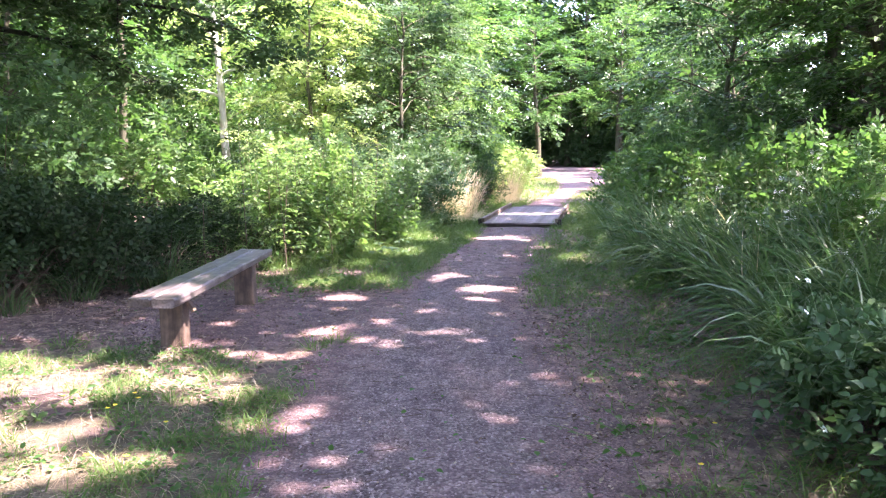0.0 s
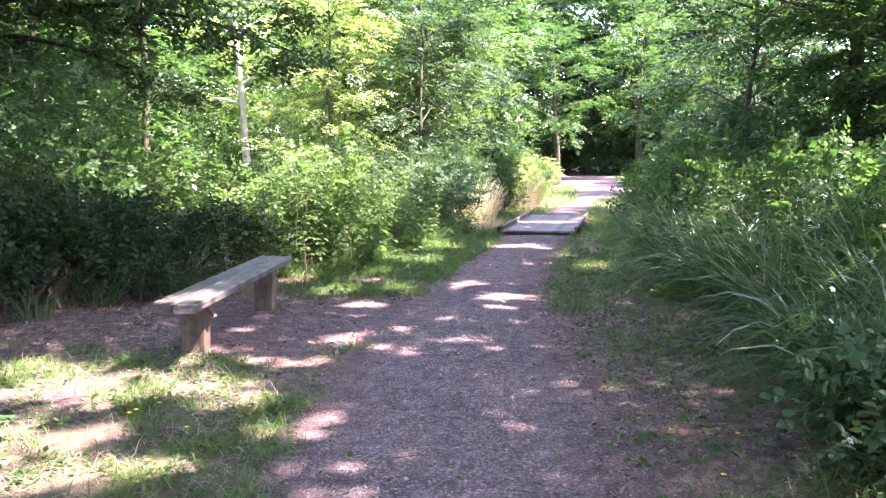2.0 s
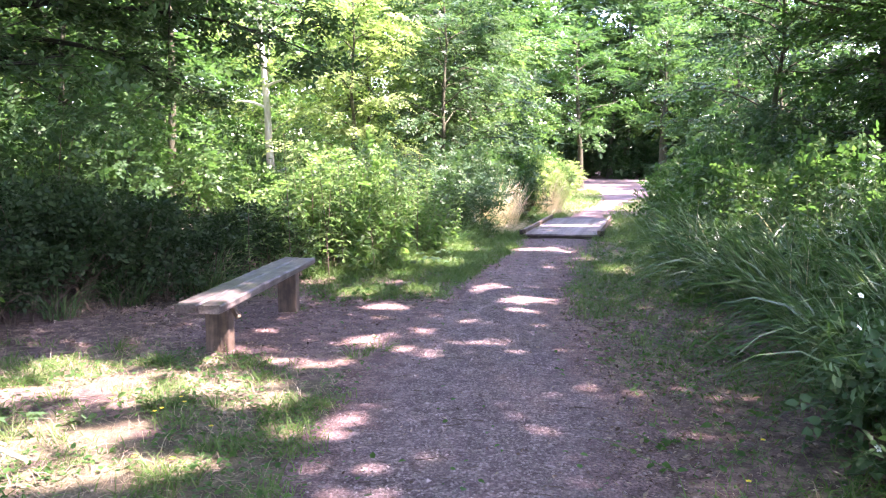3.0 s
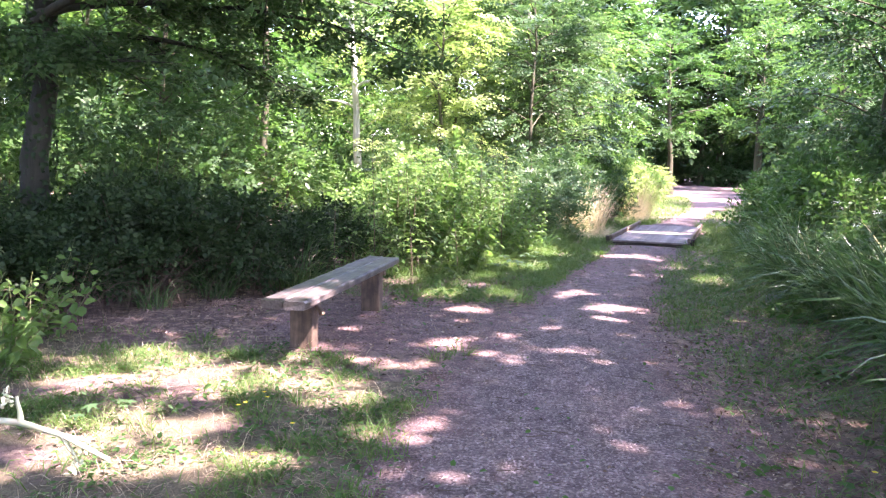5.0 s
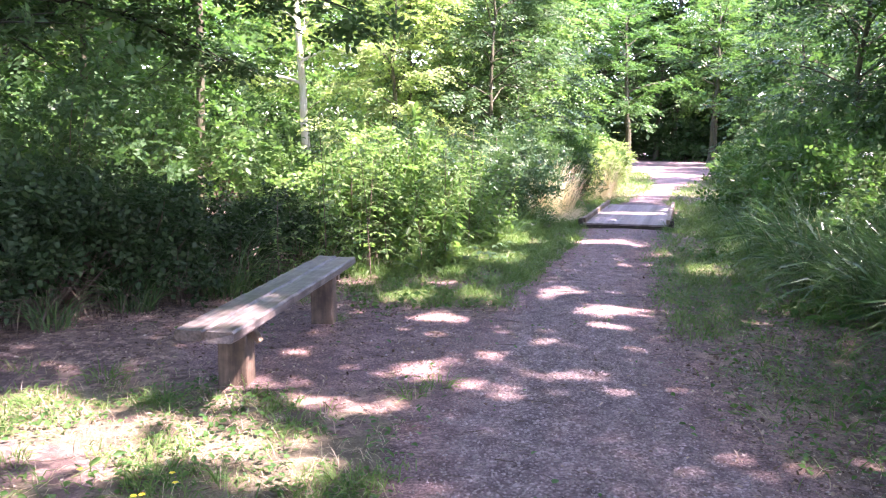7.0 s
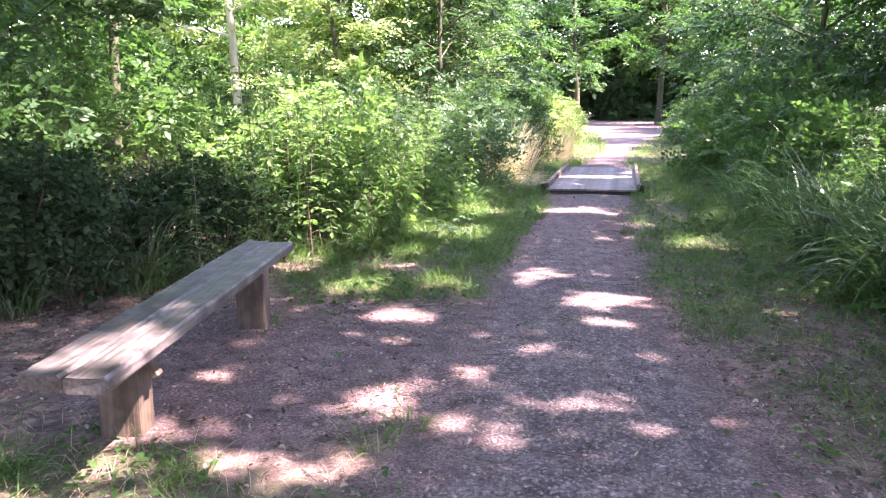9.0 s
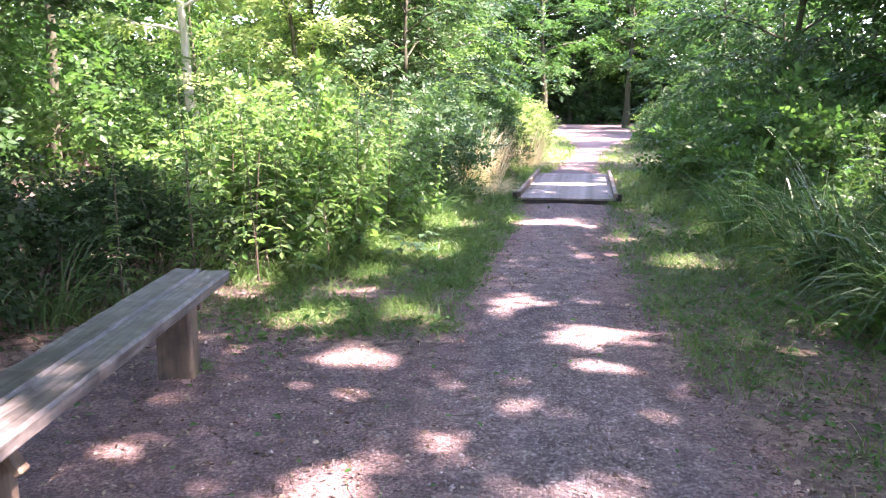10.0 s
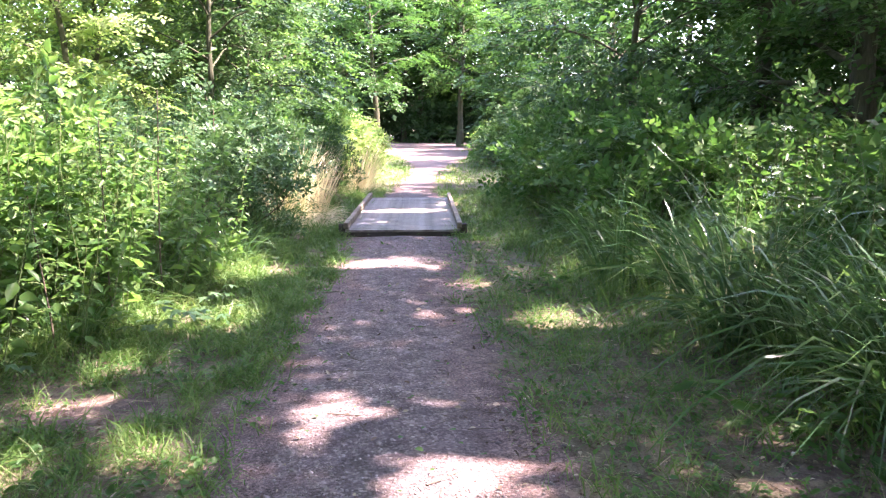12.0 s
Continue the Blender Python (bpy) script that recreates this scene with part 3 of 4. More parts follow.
def grass_clump(seed, name, label, n, length, mat, spread=0.22, width=0.011, droop=(0.25, 0.75), heads=0):
    rng = np.random.RandomState(seed)
    t = thing(name, Matrix.Identity(4), label, "grass")
    a, r = rng.rand(n) * 6.283, np.sqrt(rng.rand(n)) * spread
    P = np.stack([np.cos(a) * r, np.sin(a) * r, np.full(n, -0.03)], 1)
    tilt = rng.uniform(0.06, 0.42, n)
    b = a + rng.normal(size=n) * 0.6
    D = np.stack([np.cos(b) * tilt, np.sin(b) * tilt, np.ones(n)], 1)
    H, W, dr = length * rng.uniform(0.45, 1.1, n), width * rng.uniform(0.6, 1.3, n), rng.uniform(*droop, n)
    up = dr < (droop[0] + droop[1]) / 2
    for name, k in (("upright_blade_mass", up), ("drooping_blade_mass", ~up)):
        tagged(part_np(name, [blades(P[k], D[k], H[k], W[k], dr[k], 5, rng)], mat, t), kind="stuff")
    if heads:
        ch = []
        for k in range(heads):
            e = np.array([rng.normal() * 0.3, rng.normal() * 0.3, length * rng.uniform(1.0, 1.25)])
            line = wander((rng.normal() * 0.08, rng.normal() * 0.08, 0), e, 7, 0.01, rng)
            ch.append(tube(line, 0.003 * np.linspace(1, 0.6, 7), 4))
            ch.append(tube(np.array([line[-1], line[-1] + unit(line[-1] - line[-2]) * 0.07, line[-1] + unit(line[-1] - line[-2]) * 0.14]), [0.003, 0.009, 0.002], 5))
        tagged(part_np("seed_stalk", ch, BLADE_DRY, t, "pale flowering grass stalks"), kind="stuff")
    return t


def scatter(kinds, places, group, seed, lo=0.85, hi=1.15):
    """Copies of the given kinds at (x, y) places, turned and sized by chance; the first of each kind is moved, the rest are copies."""
    rng = np.random.RandomState(seed)
    for k, (x, y) in enumerate(places):
        src = kinds[k % len(kinds)]
        s = rng.uniform(lo, hi)
        m = pose(x, y, float(height_at(x, y)) - 0.02, 0, 0, rng.uniform(0, 360)) @ Matrix.Diagonal((s, s, s * rng.uniform(0.92, 1.08), 1))
        if k < len(kinds):
            src.matrix_basis = m
            src["group"] = group
        else:
            sc = src.scale.copy()
            src.scale = (1, 1, 1)
            copy_thing(src, m)
            src.scale = sc


def row(front, y0, y1, gap, depth0, rows, rowgap, seed, side):
    """Places along a hedge line, in rows one behind the other."""
    rng = np.random.RandomState(seed)
    out = []
    for r in range(rows):
        y = y0 + rng.rand() * gap
        while y < y1:
            out.append((float(front(y)) + side * (depth0 + r * rowgap + rng.uniform(-0.2, 0.2)), y))
            y += gap * rng.uniform(0.8, 1.2)
    return out

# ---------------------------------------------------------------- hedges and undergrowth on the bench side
bramble_shaded = [shrub(20 + k, "bramble_bush", "bramble thicket with leaves darkened for deep shade", 0.95, 1.25, 1900, 0.07, LEAF_DARK_SHADED, 0.45, 34, 0.66, 20, "bramble", True) for k in range(3)]
scatter(bramble_shaded, row(hedge_left, 3.2, 11.2, 1.0, 0.75, 3, 1.15, 1, -1), "brambles behind the bench", 2)
bright_herb = [herb(30 + k, "leafy_herb", "tall leafy green weeds catching the sun", 22, 1.6, 0.6, (0.12, 0.1, 0.135)[k], (LEAF_LIT, LEAF_WOOD, LEAF_LIT)[k], 13, 0, (0.5, 0.42, 0.55)[k]) for k in range(3)]
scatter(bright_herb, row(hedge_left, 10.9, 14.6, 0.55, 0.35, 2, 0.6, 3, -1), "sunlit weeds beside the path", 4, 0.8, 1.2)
bright_shrub = [shrub(40 + k, "bright_shrub", "hazel shrub with yellow-green leaves brightened as if sunlit", 1.0, 1.75, 3400, 0.105, LEAF_LIT, 0.5, fine=True) for k in range(2)]
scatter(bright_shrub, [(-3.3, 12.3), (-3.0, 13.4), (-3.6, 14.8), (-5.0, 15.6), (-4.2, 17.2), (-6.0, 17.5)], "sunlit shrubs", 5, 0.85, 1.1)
round_shrub = [shrub(50 + k, "dense_shrub", "dense small-leaved dull green shrub", 1.0, 1.75, 5000, 0.075, LEAF_GREY, 0.4, 34) for k in range(2)]
scatter(round_shrub, row(hedge_left, 14.6, 20.4, 1.0, 0.75, 3, 1.1, 6, -1), "dense shrubs by the footbridge", 7, 0.9, 1.1)
scatter([shrub(53, "far_shrub", "sunlit green shrub beyond the footbridge", 1.05, 1.9, 3800, 0.1, LEAF_WOOD, 0.4)], row(hedge_left, 21.2, 34.0, 1.3, 0.8, 2, 1.3, 8, -1), "shrubs beyond the footbridge", 9, 0.85, 1.15)
scatter([shrub(56, "withered_shrub", "withered brown shrub beside the footbridge", 0.55, 1.25, 900, 0.05, DEAD_LEAF, 0.3, 20, 0.5, 20)], [(-0.35, 20.3), (-0.05, 20.9), (-0.6, 19.9)], "withered shrubs", 35)
scatter([shrub(57, "pale_shrub", "yellow-green shrub with leaves lightened as if sunlit", 0.75, 2.0, 2600, 0.085, LEAF_SUNLIT, 0.4)], [(1.0, 25.4), (1.3, 26.8), (0.6, 24.6), (2.3, 36.0), (2.7, 39.0), (3.2, 42.0), (8.3, 40.5), (9.0, 41.8), (9.6, 44.5)], "pale shrubs beyond the footbridge", 36)
scatter([shrub(58, "verge_shrub", "green shrub leaning over the footbridge end", 0.62, 1.6, 2400, 0.08, LEAF_GREY, 0.4, 24)], [(-0.05, 22.2), (0.3, 23.4), (-0.75, 21.2), (-1.5, 17.7)], "shrubs at the footbridge end", 40)
scatter([grass_clump(60, "dry_grass_clump", "bleached dry grass standing beside the footbridge", 190, 1.5, BLADE_BLEACHED, 0.26, 0.012, (0.03, 0.32)), grass_clump(59, "dry_grass_clump", "bleached dry grass fallen at the hedge foot", 130, 0.6, BLADE_BLEACHED, 0.3, 0.011, (0.4, 1.0))],
        [(-0.62, 18.9), (-0.3, 18.3), (-0.4, 19.3), (-0.1, 18.9), (-0.75, 18.4), (-0.2, 17.7), (-0.5, 18.55), (0.0, 19.4), (-0.2, 19.2), (-0.45, 17.9), (1.0, 24.4), (0.9, 23.4), (1.25, 25.2), (1.1, 24.0)], "dry grass by the footbridge", 10, 0.85, 1.1)
scatter([grass_clump(61, "long_grass_clump", "arching long grass at the hedge foot", 100, 0.95, BLADE_LONG, 0.2, 0.013)],
        row(hedge_left, 7.4, 20.0, 0.8, 0.05, 1, 0.4, 11, -1), "long grass along the hedge", 12, 0.7, 1.2)

cane = tagged(grass_clump(63, "bramble_canes", "bare brown bramble canes arching out of the hedge", 26, 1.25, STEM_BROWN, 0.3, 0.011, (0.2, 0.85)), category="bramble")
scatter([cane], row(hedge_left, 4.2, 11.0, 0.75, 0.1, 2, 0.5, 48, -1), "canes in the hedge behind the bench", 49, 0.7, 1.15)

# ---------------------------------------------------------------- the bank on the other side of the path
long_grass = [grass_clump(62 + k, "long_grass_clump", "tall arching wild grass with broad drooping blades", 180, (1.35, 1.6, 1.45)[k], BLADE_LONG, 0.28, 0.024, (0.25, (1.1, 0.65, 0.9)[k]), 0) for k in range(3)]
scatter(long_grass, row(hedge_right, 5.4, 10.9, 0.6, 0.62, 2, 0.6, 13, 1) + row(hedge_right, 11.2, 15.5, 0.7, 1.0, 2, 0.6, 14, 1), "wild grass along the bank", 14, 0.7, 1.1)
nettles = [herb(70 + k, "nettle_clump", "tall dark green nettles", 26, 1.45, 0.65, 0.12, LEAF_WOOD, 11, 0, 0.5) for k in range(3)]
scatter(nettles, row(hedge_right, 5.0, 17.5, 0.9, 2.1, 2, 0.8, 15, 1), "nettles on the bank", 16, 0.8, 1.15)
parsley = [herb(76, "cow_parsley", "cow parsley with flat white flower heads", 16, 1.5, 0.5, 0.12, LEAF_GREY, 8, 5, 0.4)]
scatter(parsley, [(2.9, 6.6), (3.3, 7.6), (2.8, 8.6), (3.5, 5.9), (2.7, 10.6), (3.2, 9.4)], "cow parsley on the bank", 17, 0.9, 1.1)
bramble_near = [shrub(80 + k, "bramble_bush", "sprawling bramble with broad toothed leaves", 0.72, 0.62, 1300, 0.07, LEAF_BRAMBLE, 0.55, 30, 0.74, 16, "bramble", True, True) for k in range(2)]
scatter([grass_clump(66, "long_grass_clump", "arching grass growing through the brambles", 110, 1.25, BLADE_LONG, 0.25, 0.015, (0.2, 0.95))], [(2.4, 4.7), (2.6, 4.0), (2.25, 5.3), (2.75, 4.8), (2.65, 3.2), (2.9, 5.2), (3.1, 4.1), (2.45, 5.7), (2.8, 6.1), (2.5, 6.5), (3.2, 5.8), (2.95, 4.4)], "grass among the brambles", 37, 0.85, 1.2)
scatter([herb(86, "dock_plant", "broad-leaved dock at the foot of the bank", 9, 0.34, 0.2, 0.15, LEAF_WOOD, 3, 0, 0.3)], [(1.95, 8.7), (2.0, 9.3), (1.85, 6.4), (1.75, 12.6)], "docks beside the path", 38, 0.8, 1.2)
scatter([grass_clump(67, "grass_tuft", "bright green tuft of grass", 60, 0.2, BLADE, 0.07, 0.007, (0.2, 0.9))],
        [(-2.3, 6.02), (-2.55, 5.98), (-3.3, 6.2), (-3.45, 6.3), (-1.3, 6.2), (-1.15, 6.4), (-2.35, 8.2), (-1.5, 9.3), (-1.2, 9.8), (-1.0, 10.6), (-1.7, 9.7), (-1.35, 10.4), (-2.0, 9.5), (1.1, 9.4), (1.4, 10.6), (1.2, 6.0), (1.5, 7.1), (1.35, 8.0), (0.9, 12.4), (-3.9, 5.4), (-3.1, 4.9), (-1.4, 3.3)], "grass tufts", 39, 0.7, 1.3)
scatter(bramble_near, [(2.45, 4.2), (2.6, 5.0), (2.6, 3.4), (2.75, 5.8), (3.2, 4.4), (3.3, 3.4), (2.7, 2.7)], "brambles beside the path", 18, 0.85, 1.1)
bank_shrub = [shrub(84 + k, "bank_shrub", "green leafy shrub on the shaded bank", 1.05, 1.75, 3200, 0.11, LEAF_WOOD, 0.4) for k in range(2)]
scatter(bank_shrub, row(hedge_right, 6.0, 12.0, 1.5, 2.4, 2, 1.5, 19, 1) + row(hedge_right, 14.0, 34.0, 1.25, 1.3, 2, 1.4, 20, 1) + [(7.3, 34.6), (7.9, 36.4), (8.5, 38.2), (9.3, 40.6), (9.9, 43.4)], "shrubs on the bank", 21, 0.85, 1.15)


def sapling(seed, height=1.7, leaf=0.1):
    """Young ash: an upright stem with arching stalks of paired leaflets."""
    rng = np.random.RandomState(seed)
    t = thing("ash_sapling", Matrix.Identity(4), "young ash sapling with bright feathered leaves", "sapling")
    stem = wander((0, 0, -0.03), (rng.normal() * 0.12, rng.normal() * 0.12, height), 9, 0.015, rng)
    part_np("stem", [tube(stem, np.linspace(0.009, 0.003, 9), 6)], STEM_BROWN, t, "", True)
    for q in range(18):
        s = 0.22 + 0.78 * q / 17
        base = np.array([np.interp(s * 8, range(9), stem[:, k]) for k in range(3)])
        a = q * 1.9 + rng.normal() * 0.3
        d, side = np.array([math.cos(a), math.sin(a), 0]), np.array([-math.sin(a), math.cos(a), 0])
        n, reach = 5, rng.uniform(0.3, 0.46) * (1.15 - 0.45 * s)
        u = np.linspace(0, 1, 6)[:, None]
        stalk = base + d * reach * u + np.array([0, 0, 1]) * reach * (0.55 * u - 0.75 * u * u)
        P, D, L = [stalk[-1]], [d - np.array([0, 0, 0.4])], [leaf]
        for k in range(1, n):
            for sg in (-1, 1):
                P.append(stalk[k] + rng.normal(size=3) * 0.004), D.append(side * sg + d * 0.55 - np.array([0, 0, rng.uniform(0, 0.35)])), L.append(leaf * rng.uniform(0.8, 1.15) * (0.75 + 0.25 * k / n))
        L = np.array(L) * (1.1 - 0.3 * s)
        branch = part_np("leaf_stalk", [tube(stalk, np.linspace(0.003, 0.0015, 6), 4)], STEM_GREEN, t)
        tagged(part_np("leaflet_spray", [leaves(np.array(P), np.array(D), L, L * 0.42, rng, True, 0.9)], LEAF_LIT, branch), kind="stuff")
    return t


scatter([sapling(180), sapling(181, 1.35, 0.09), sapling(182, 2.0, 0.11)], [(-2.5, 10.3), (-2.05, 11.3), (-2.9, 9.9), (-1.85, 12.0), (-3.3, 9.4), (-2.45, 11.0), (-1.6, 12.7), (-2.7, 10.9), (-3.0, 11.4)], "ash saplings in the hedge", 41, 0.85, 1.15)
scatter([grass_clump(68, "dry_reed", "pale dry reed stems standing broken in the bank", 7, 1.45, BLADE_BLEACHED, 0.14, 0.02, (0.02, 0.35))], [(2.4, 10.8), (2.75, 10.9), (2.6, 11.9), (3.6, 9.9), (3.9, 11.6), (2.6, 7.3), (3.1, 9.2)], "dry reeds on the bank", 42, 0.75, 1.1)
scatter([grass_clump(69, "tall_grass_clump", "tall upright dark wild grass", 60, 1.75, BLADE_LONG, 0.3, 0.022, (0.15, 0.6))], [(2.7, 7.4), (3.1, 8.6), (2.6, 9.9), (3.2, 6.6), (2.9, 11.2), (3.5, 10.4), (2.5, 12.6), (3.7, 8.0), (3.9, 12.0), (3.0, 7.9), (2.85, 9.2), (3.3, 9.6), (2.75, 10.5), (3.0, 12.0), (2.95, 6.9)], "tall grass on the bank", 43, 0.85, 1.1)

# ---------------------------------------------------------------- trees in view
# two of the three kinds wear the leaf colour brightened for sun
t_bright = [tree(100 + k, 8.5 + 0.5 * k, 0.085, 0.5, 3.4, 10500, 0.2, LEAF_WOOD if k == 1 else LEAF_LIT, BARK, "young broadleaved tree with sunlit layered foliage", 26) for k in range(3)]
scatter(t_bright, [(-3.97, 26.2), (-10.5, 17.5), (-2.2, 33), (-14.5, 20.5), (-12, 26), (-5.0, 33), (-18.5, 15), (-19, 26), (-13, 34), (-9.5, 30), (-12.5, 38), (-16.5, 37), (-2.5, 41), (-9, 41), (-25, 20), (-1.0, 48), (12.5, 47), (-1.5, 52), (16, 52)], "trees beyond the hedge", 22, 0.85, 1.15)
scatter([tree(104, 6.6, 0.08, 0.5, 2.6, 9000, 0.13, LEAF_GREY, BARK, "small grey-green tree behind the dense shrubs", 22)], [(-1.9, 22.5), (-1.6, 27.0), (-2.0, 25.0)], "small trees behind the shrubs", 32, 0.85, 1.1)
t_dark = [tree(110 + k, 7.4, 0.12, 0.5, 3.4, 9000, 0.19, LEAF_WOOD if k else LEAF_SHADED, BARK, "woodland tree with low layered green foliage", 26) for k in range(2)]
scatter(t_dark, [(7.6, 23.5), (12.5, 14), (9.5, 29.5), (13, 22), (9.6, 36), (15.5, 30), (17, 19)], "trees behind the bank", 23, 0.9, 1.15)
scatter([tree(115, 7.0, 0.26, 1.3, 3.2, 11000, 0.16, LEAF_WOOD, BARK, "stout dark-trunked tree standing behind the bank", 20)], [(8.75, 17.2), (9.6, 13.8), (10.8, 19.8), (11.8, 16)], "dark trees behind the bank", 28, 1, 1.05)
under = [shrub(92 + k, "understorey_shrub", "sunlit shrub of the woodland understorey", 2.0, 3.0, 5200, 0.13, LEAF_SHADED if k else LEAF_WOOD, 0.45, 40) for k in range(2)]
scatter(under, [(-8.3, 15.2), (-9.2, 21.5), (-13.5, 16), (-2.6, 28.5), (-11, 30), (-16, 24), (-17.5, 19), (-21, 17), (-3.5, 36), (0.2, 37), (-8, 36), (-20, 30), (-26, 26), (-7.8, 12.2), (-10.5, 12.0), (-12.8, 11.0), (-11, 24), (-9.5, 27), (-13.5, 29), (-7.5, 31), (-15, 33),
                (6.5, 20.5), (9.0, 20.5), (8.0, 27), (11, 25.5), (9.4, 12.5), (12.5, 18.5), (8.2, 33), (13, 33), (11.5, 40), (16.5, 25), (13, 29), (15, 37), (18, 30), (10.5, 31), (14.5, 21)], "woodland understorey", 29, 0.8, 1.2)
far = [tree(120 + k, 14, 0.2, 0.8, 4.8, 4200, 0.52, LEAF_SHADED if k else LEAF_WOOD, BARK, "tall dark tree of the far wood", 15) for k in range(2)]
scatter(far, [(-19, 33), (-24, 30), (-22, 23.5), (-28, 25), (-16, 40), (-20, 17.5), (16.5, 17), (6.5, 69), (11, 70), (2, 69), (15.5, 69), (20, 66), (-4, 66), (-26, 52), (-32, 50), (-18, 58), (-12, 64), (30, 36), (28, 48), (22, 62), (-38, 40), (30, 24), (-29, 24), (20, 44), (4, 66), (9, 64), (13.5, 67), (18, 60), (22, 50), (-2, 62), (-8, 56), (-15, 50), (-22, 46), (-30, 40), (-34, 30), (-34, 18), (25, 40), (25, 30), (26, 18), (7, 73), (12, 75), (16, 74), (1, 72), (-5, 50)], "far wood", 24, 0.95, 1.2)
scatter([shrub(90, "wood_edge_shrub", "shrub with shade-darkened leaves at the edge of the far wood", 2.1, 3.0, 3000, 0.2, LEAF_SHADED, 0.4)], [(3, 61), (6, 62), (9, 61.5), (12, 62), (15, 60), (18, 56), (0, 59), (-4, 55), (-10, 50), (-18, 42), (-26, 34), (20, 46), (20, 36), (10.5, 65), (5, 66), (14, 65)], "shrubs of the far wood", 25)
# far trees to close sky gaps; unseen ones round the start block sky light
scatter(far, [(-27, 36), (-31, 42), (-24, 41), (-36, 35), (-28, 31), (-22, 36.5), (-40, 29), (-31, 21), (20, 34.5), (24.5, 25.5), (18, 38), (28, 33), (-15, 1.5), (-13, -6), (-9.5, -13), (-3.5, -18), (3.5, -19), (-17, 9), (10, -18), (-14, -16)], "far wood", 44, 0.85, 1.1)
# shrubs out of view, added to cut sky light from behind the walk
scatter([shrub(91, "clearing_shrub", "unseen dark shrub added to block sky light", 2.2, 3.4, 3000, 0.2, LEAF_DARK_SHADED, 0.4)], [(-8.5, 0.5), (-8.0, -4.0), (-5.5, -7.5), (-2.2, -9.0), (1.8, -11), (6.5, -11.0), (-9.5, 4.0), (-11, 7.5)], "shrubs round the clearing", 45)
scatter([tree(132, 10, 0.2, 3.4, 3.2, 9000, 0.2, LEAF_WOOD, BARK, "slender bare-trunked tree beside the far path", 16)], [(3.9, 46.5), (11.2, 60.0), (7.4, 61.5), (-1.2, 34)], "bare-trunked trees", 34, 0.95, 1.1)
scatter([tree(133, 9.5, 0.2, 3.0, 3.2, 7000, 0.24, LEAF_WOOD, BARK, "tree with drooping sunlit foliage over the far path", 22)], [(9.9, 54.0)], "", 47, 1, 1)
sunlit = tree(131, 7.0, 0.08, 0.6, 2.1, 12000, 0.12, LEAF_SUNLIT, BARK, "small tree with yellow-green leaves lightened as if in full sun", 24)
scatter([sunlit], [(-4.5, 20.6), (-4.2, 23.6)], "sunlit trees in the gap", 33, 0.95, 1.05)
pale = tree(130, 9, 0.14, 3.0, 2.2, 5200, 0.15, LEAF_SUNLIT, BARK_SUNLIT, "tree with bark and leaves lightened as if in full sun", 12)
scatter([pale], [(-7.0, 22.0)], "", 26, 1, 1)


def near_tree():
    """The tree behind the bench, with the low bough that reaches out over the hedge."""
    t = tree(140, 9.5, 0.19, 3.6, 3.2, 5400, 0.09, LEAF_SHADED, BARK_MOSSY, "large tree with low boughs over the hedge, leaves darkened for shade", 14, (0.3, 0.2), True)
    rng = np.random.RandomState(141)
    pts = []
    for k, (s, e) in enumerate((((0, 0, 3.3), (4.5, 1.0, 2.95)), ((0, 0, 3.2), (3.2, 0.0, 3.5)), ((0, 0, 3.8), (4.2, 2.2, 3.6)), ((0, 0, 3.0), (2.6, 1.8, 2.7)), ((0, 0, 2.6), (1.4, -0.6, 2.5)), ((0, 0, 4.2), (4.0, 0.6, 4.2)), ((0, 0, 3.1), (-1.6, 1.6, 2.6)))):
        line = wander(s, e, 10, 0.06, rng, 0.35)
        ch = [tube(line, 0.06 * np.linspace(1, 0.12, 10), 6)]
        for q in range(3, 10):
            for _ in range(3):
                tip = line[q] + unit(rng.normal(size=3) * np.array([1, 1, 0.25]) - np.array([0, 0, 0.25])) * rng.uniform(0.4, 0.95)
                tw = wander(line[q], tip, 5, 0.03, rng)
                ch.append(tube(tw, 0.012 * np.linspace(1, 0.2, 5), 4))
                pts.append(tw[1:])
        part_np("bough", ch, BARK_MOSSY, t)
    A = np.concatenate(pts)
    n = 1900
    pos = A[rng.randint(len(A), size=n)] + rng.normal(size=(n, 3)) * np.array([0.13, 0.13, 0.05])
    D = rng.normal(size=(n, 3)) * np.array([1, 1, 0.25]) + np.array([0.5, 0, -0.25])
    tagged(part_np("bough_leaves", [sprigs(pos, D, np.array([0, 0, 0.9]) + rng.normal(size=(n, 3)) * 0.35, 7, 0.1, rng, True, 0.55)], LEAF_SHADED, t), kind="stuff")
    a, z = rng.rand(1100) * 6.283, rng.rand(1100) ** 0.8 * 4.6
    out = np.stack([np.cos(a), np.sin(a), np.full(1100, -0.25)], 1)
    ivy = np.stack([np.cos(a), np.sin(a), np.zeros(1100)], 1) * (0.2 - 0.012 * z + 0.09 * np.exp(-3 * z))[:, None] + np.stack([0.03 * z, 0.02 * z, z], 1)
    S = rng.uniform(0.04, 0.085, 1100)
    tagged(part_np("ivy", [leaves(ivy, rng.normal(size=(1100, 3)) * 0.5 - np.array([0, 0, 0.8]), S, S * 0.85, rng, True, 0, out + rng.normal(size=(1100, 3)) * 0.25)], LEAF_DARK_SHADED, t, "dark ivy climbing the trunk"), kind="stuff")
    t.matrix_basis = pose(-6.9, 8.6, -0.05)


near_tree()

